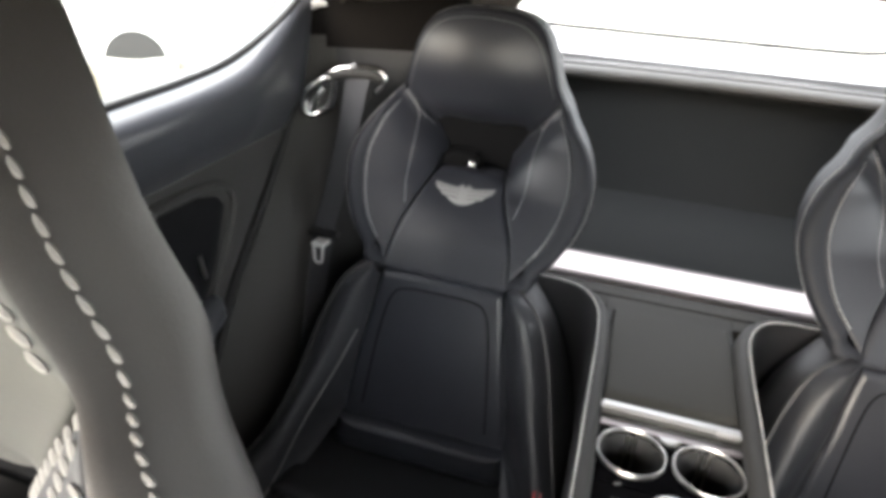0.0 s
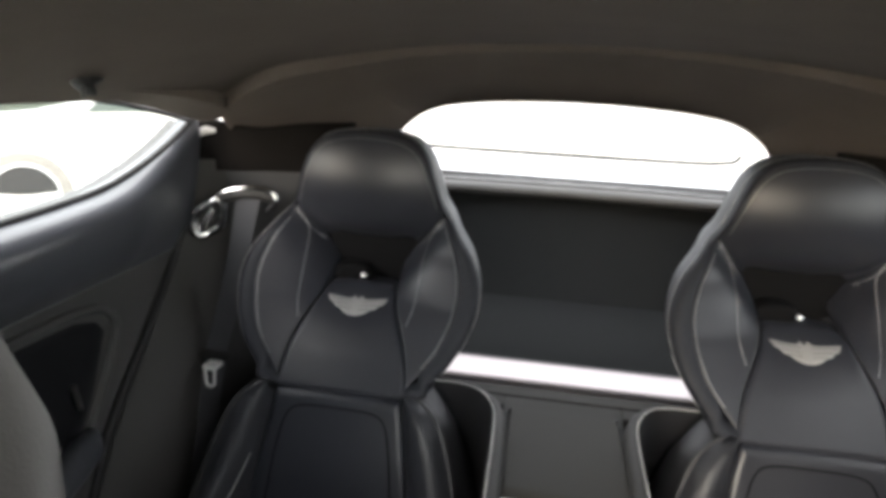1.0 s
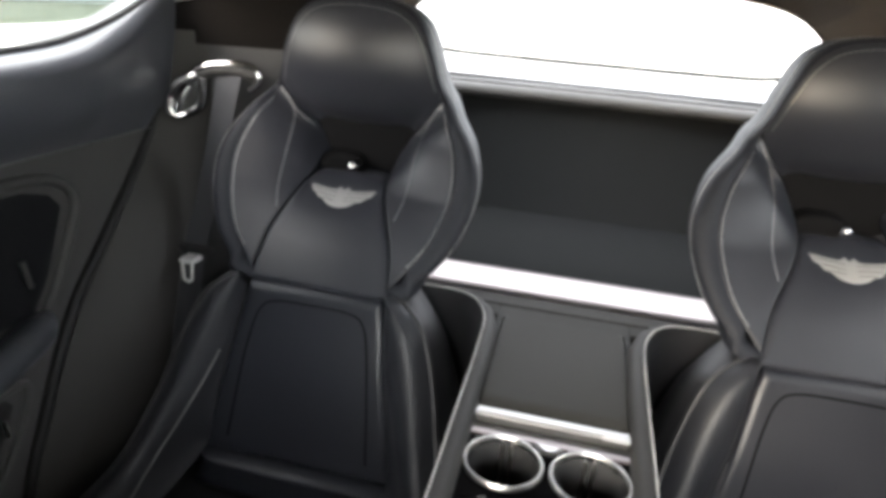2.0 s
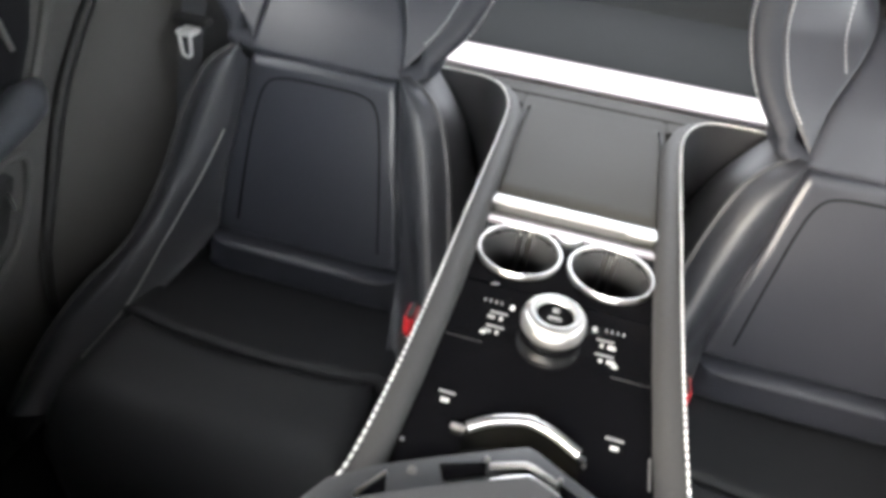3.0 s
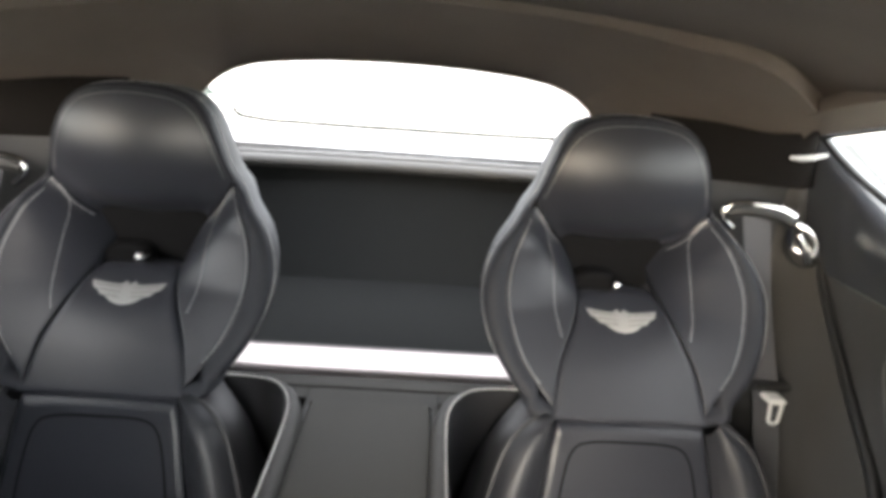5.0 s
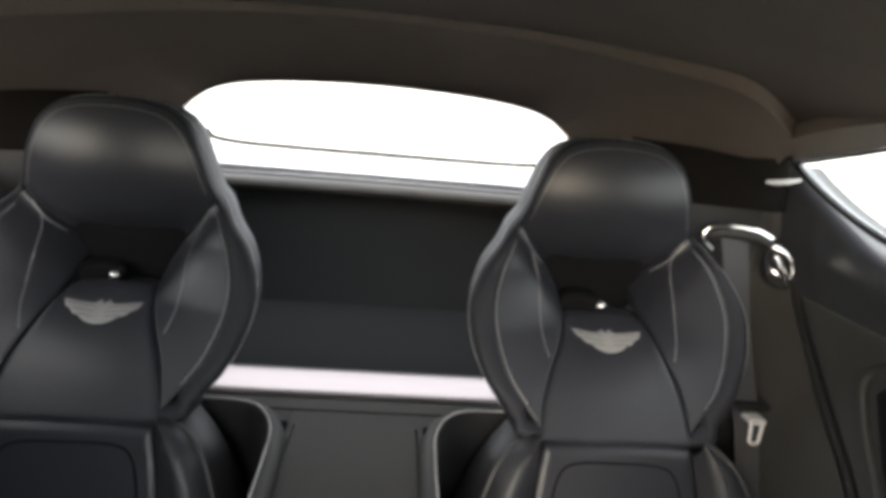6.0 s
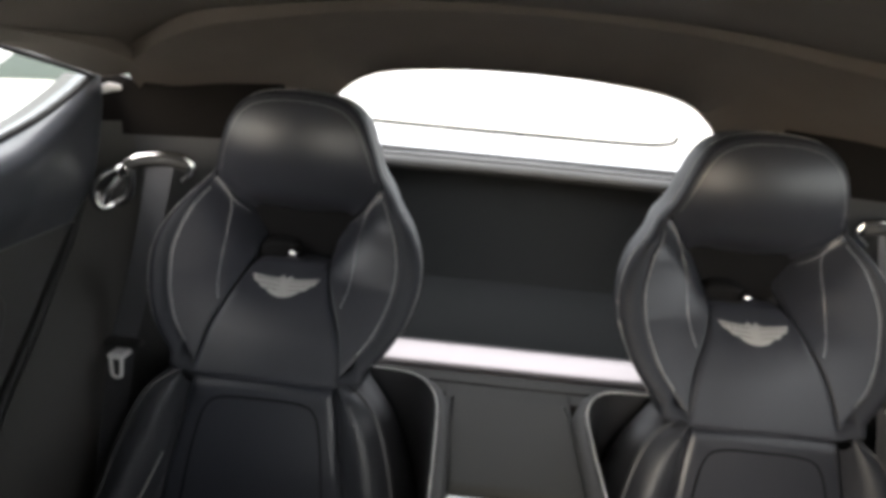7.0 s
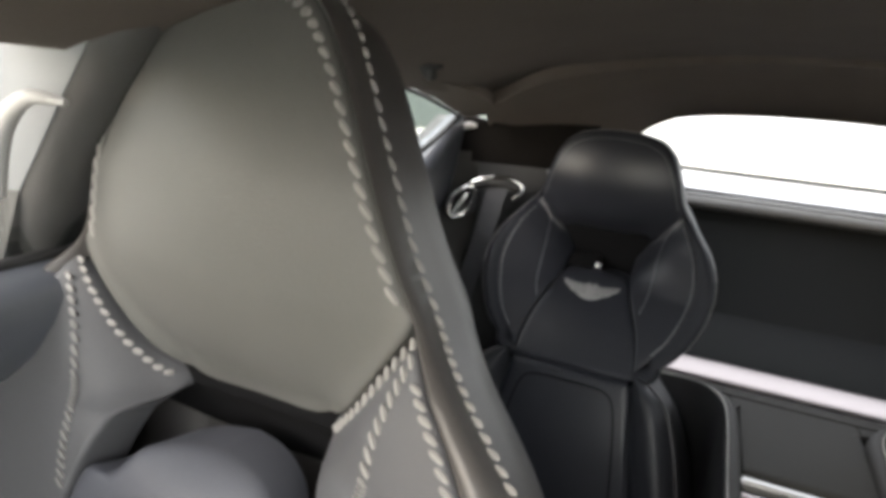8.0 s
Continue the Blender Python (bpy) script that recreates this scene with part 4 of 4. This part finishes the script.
    web = [[(s * (0.553 + 0.041 * k), 1.094 - 0.006 * k, 1.078), (s * (0.56 + 0.041 * k), 1.088, 1.04), (s * (0.575 + 0.041 * k), 1.080, 0.95), (s * (0.595 + 0.041 * k), 1.072, 0.86), (s * (0.612 + 0.041 * k), 1.062, 0.785), (s * (0.612 + 0.041 * k), 1.02, 0.66), (s * (0.605 + 0.041 * k), 0.96, 0.50)] for k in (0, 0.5, 1)]
    part("webbing", loft(web, 0.0014, (0, 1, 0)), BELT, belt)
    lift = 0.032 if s > 0 else 0.0
    part("stop", box(s * 0.628 - 0.030, s * 0.628 + 0.030, 1.046, 1.066, 0.780 + lift, 0.790 + lift, 0.003), RUBBER, belt)
    ring = smooth_loop([(0.619, 0.769), (0.637, 0.769), (0.637, 0.769), (0.636, 0.752), (0.635, 0.740), (0.631, 0.736), (0.625, 0.736), (0.621, 0.740), (0.620, 0.752), (0.619, 0.769)], 3)
    part("tongue", tube([(s * a, 1.030, b + lift) for a, b in ring], 0.0028, 8, closed=True), TONGUE_GLINT, belt, "bright metal tongue frame")
    part("tongue_head", box(min(s * 0.614, s * 0.642), max(s * 0.614, s * 0.642), 1.026, 1.056, 0.767 + lift, 0.776 + lift, 0.003), TONGUE_GLINT, belt)

post = thing("trim", "black pillar beside the front seat", "trim", kind="structure")
def post_edge(z):
    return max(-0.70, -0.60 + 0.72 * (z - 1.18))


part("post", strip_sheet([[(max(-0.71, post_edge(z) - 0.12), 0.40, z), (post_edge(z) - 0.03, 0.30, z), (post_edge(z), 0.24, z), (post_edge(z) - 0.010, 0.222, z), (post_edge(z) - 0.024, 0.212, z)] for z in np.linspace(0.45, 1.27, 14)], 0.02, (-1, 0, 0)), TRIM, post)
part("post_foot", strip_sheet([[(post_edge(z) - 0.024, 0.211, z), (post_edge(z) - 0.045, 0.205, z), (-0.78, 0.195, z)] for z in np.linspace(0.45, 1.12, 6)], 0.02, (0, 1, 0)), TRIM, post)
# upper face gets a paler tone than the foot, for the light on it
part("post_face", strip_sheet([[(post_edge(z) - 0.024, 0.211, z), (post_edge(z) - 0.045, 0.203, z), (-0.76, 0.185, z)] for z in np.linspace(1.12, 1.27, 8)], 0.004, (0, 1, 0)), PILLAR_LIT, post, "upper face of the pillar, coloured pale grey for the light on it")
part("belt_loop", tube(smooth_loop([(-0.652, 0.184, 1.122), (-0.640, 0.182, 1.160), (-0.626, 0.181, 1.182), (-0.605, 0.183, 1.196), (-0.581, 0.192, 1.195)], 6, closed=False), [0.0075] * 13 + [0.007, 0.007, 0.0065, 0.0065, 0.006, 0.0055, 0.005, 0.0045, 0.004, 0.0035, 0.003, 0.003], 10), PRINT, post, "pale belt guide loop")

hook = thing("coat_hook", "small dark coat hook on the headliner", "hook")
hz = roof_z(0.53, 0.65)
part("hook_base", lathe([(0.016, 0), (0.016, 0.003), (0.010, 0.007), (0, 0.008)], 20, pose(-0.53, 0.65, hz + 0.001, 180)), RUBBER, hook)
part("hook_flap", pad([(-0.010, -0.012), (0.010, -0.012), (0.008, 0.010), (0.0, 0.014), (-0.008, 0.010)], lambda a, b, w: (-0.53 + a, 0.646 + b * 0.7, hz - 0.010 - b * 0.5 - w), 0.003, 0.4, 0.003, 4), RUBBER, hook)
part("hook_pin", tube([(-0.527, 0.640, hz - 0.006), (-0.526, 0.638, hz - 0.020)], 0.0022, 8), SHADE_GREY, hook, "grey hook pin")

# front of the cabin, behind the viewer: dashboard, windscreen frame, pillars
tagged(part("wall_front", pad([(-0.72, 0.25), (0.72, 0.25), (0.72, 0.92), (0.4, 0.985), (-0.4, 0.985), (-0.72, 0.92)], lambda a, b, w: (a, -0.95 - 0.0 + w, b), 0.05, 0.2, 0.5, 5, smooth=False), TRIM), "black dashboard closing the cabin", "wall", kind="structure")
for s in (-1, 1):
    pil = tagged(part("trim", tube([(s * 0.70, -1.25, 0.92), (s * 0.66, -0.75, 1.12), (s * 0.60, -0.30, 1.25)], 0.035, 10), HEADLINER), "slanting windscreen pillar", "trim", kind="structure")

windscreen = thing("window", "wide raked clear windscreen", "window", kind="structure")
part("pane", strip_sheet([[(x * (0.60 + 0.10 * v), -0.30 - 1.0 * v, 1.322 - 0.40 * v - 0.10 * x * x * (1 - 0.6 * v)) for x in np.linspace(-1, 1, 13)] for v in np.linspace(0, 1, 7)], 0.005, (0, -0.3, 1)), GLASS_FRONT, windscreen)

# ---------------------------------------------------------------- outside
ground = tagged(part("ground", box(-400, 400, -400, 400, -0.15, -0.05, 0), GROUND), "pale sunlit concrete ground", "ground", kind="structure")
tail = thing("tailgate", "silver white painted car tail behind the rear window", "car body")
rows = []
for v in np.linspace(0, 1, 8):
    rows.append([(x * (0.60 - 0.05 * v), 1.625 + 0.33 * v - 0.10 * v * x * x, 1.020 + 0.052 * v ** 1.6 + 0.012 * v * x ** 4) for x in np.linspace(-1, 1, 25)])
part("skin", strip_sheet(rows, 0.02, (0, 0, -1)), TAIL_PAINT, tail)
part("edge_line", tube(smooth_loop([(-0.475, 1.93, 1.113), (-0.465, 1.93, 1.096), (-0.43, 1.935, 1.087), (-0.36, 1.945, 1.082), (-0.18, 1.955, 1.080), (0.0, 1.958, 1.080), (0.18, 1.955, 1.080), (0.36, 1.945, 1.082), (0.43, 1.935, 1.087), (0.465, 1.93, 1.096), (0.475, 1.93, 1.113)], 5, closed=False), 0.0065, 6), SEAM, tail)


def parked_car(paint, label, m, van=False):
    car = thing("parked_car", label, "car", "parked cars")
    car.matrix_world = m
    h = 0.35 if van else 0.0
    prof = [(-2.1, 0.35), (-2.1, 0.62), (-1.95, 0.78), (-1.0, 0.92), (-0.45, 1.38 + h), (0.3, 1.46 + h), (1.1, 1.40 + h), (1.75, 1.02 + h), (2.1, 0.95), (2.15, 0.5), (2.05, 0.33)]
    rows = []
    for x, k in ((-0.88, 0.93), (-0.90, 0.97), (-0.80, 1.0), (0.0, 1.02), (0.80, 1.0), (0.90, 0.97), (0.88, 0.93)):
        rows.append([(x * (1 - 0.16 * max(0, z - 0.9)), y, 0.3 + (z - 0.3) * k) for y, z in smooth_loop(prof, 4, closed=True)])
    bm = bmesh.new()
    vs = [[bm.verts.new(p) for p in r] for r in rows]
    for a, b in zip(vs, vs[1:]):
        for i in range(len(a)):
            bm.faces.new((a[i], a[(i + 1) % len(a)], b[(i + 1) % len(a)], b[i]))
    bm.faces.new(vs[0]), bm.faces.new(vs[-1])
    part("body", bm, paint, car)
    for s in (-1, 1):
        part("side_glass", pad([(-0.85, 0.95), (-0.42, 1.30 + h), (0.3, 1.37 + h), (1.0, 1.30 + h), (1.45, 1.0)], lambda a, b, w, s=s: (s * (0.905 - 0.16 * max(0, b - 0.9) * 0.9 + w), a, b), 0.004, 0.1, 0.02, 3, smooth=False), DARK_GLASS, car)
        for y in (-1.3, 1.3):
            w = part("wheel", lathe([(0.0, 0.11), (0.20, 0.11), (0.22, 0.10), (0.31, 0.10), (0.33, 0.07), (0.33, -0.10), (0.2, -0.11)], 32, pose(s * 0.80, y, 0.33, 0, s * 90)), TYRE_LIT, car)
            part("rim", lathe([(0.0, 0.118), (0.22, 0.122), (0.24, 0.112)], 24, pose(s * 0.80, y, 0.33, 0, s * 90)), PALE, w)
            # dark half disc in front of the wheel, drawn as the arch's shade
            part("arch_liner", strip_sheet([[(s * 0.930, y + r * math.cos(a), 0.33 + r * math.sin(a)) for a in np.linspace(0.1, math.pi - 0.1, 15)] for r in (0.01, 0.22)], 0.01, (-s, 0, 0)), RUBBER, car)
            part("arch", tube([(s * 0.87, y + 0.37 * math.cos(a), 0.33 + 0.37 * math.sin(a)) for a in np.linspace(0, math.pi, 13)], 0.028, 6), paint, car)
    return car


parked_car(CAR_WHITE, "white parked car standing side on to the cabin", pose(-3.5, 5.75, -0.05, 0, 0, -50))
parked_car(CAR_PALE, "grey green parked saloon behind the white car", pose(-7.4, 7.6, -0.05, 0, 0, -50))
parked_car(CAR_YELLOW, "cream parked van at the end of the row", pose(-8.5, 3.8, -0.05, 0, 0, -40), True)
parked_car(CAR_YELLOW, "cream parked car on the far side", pose(7.6, 4.7, -0.05, 0, 0, 40))
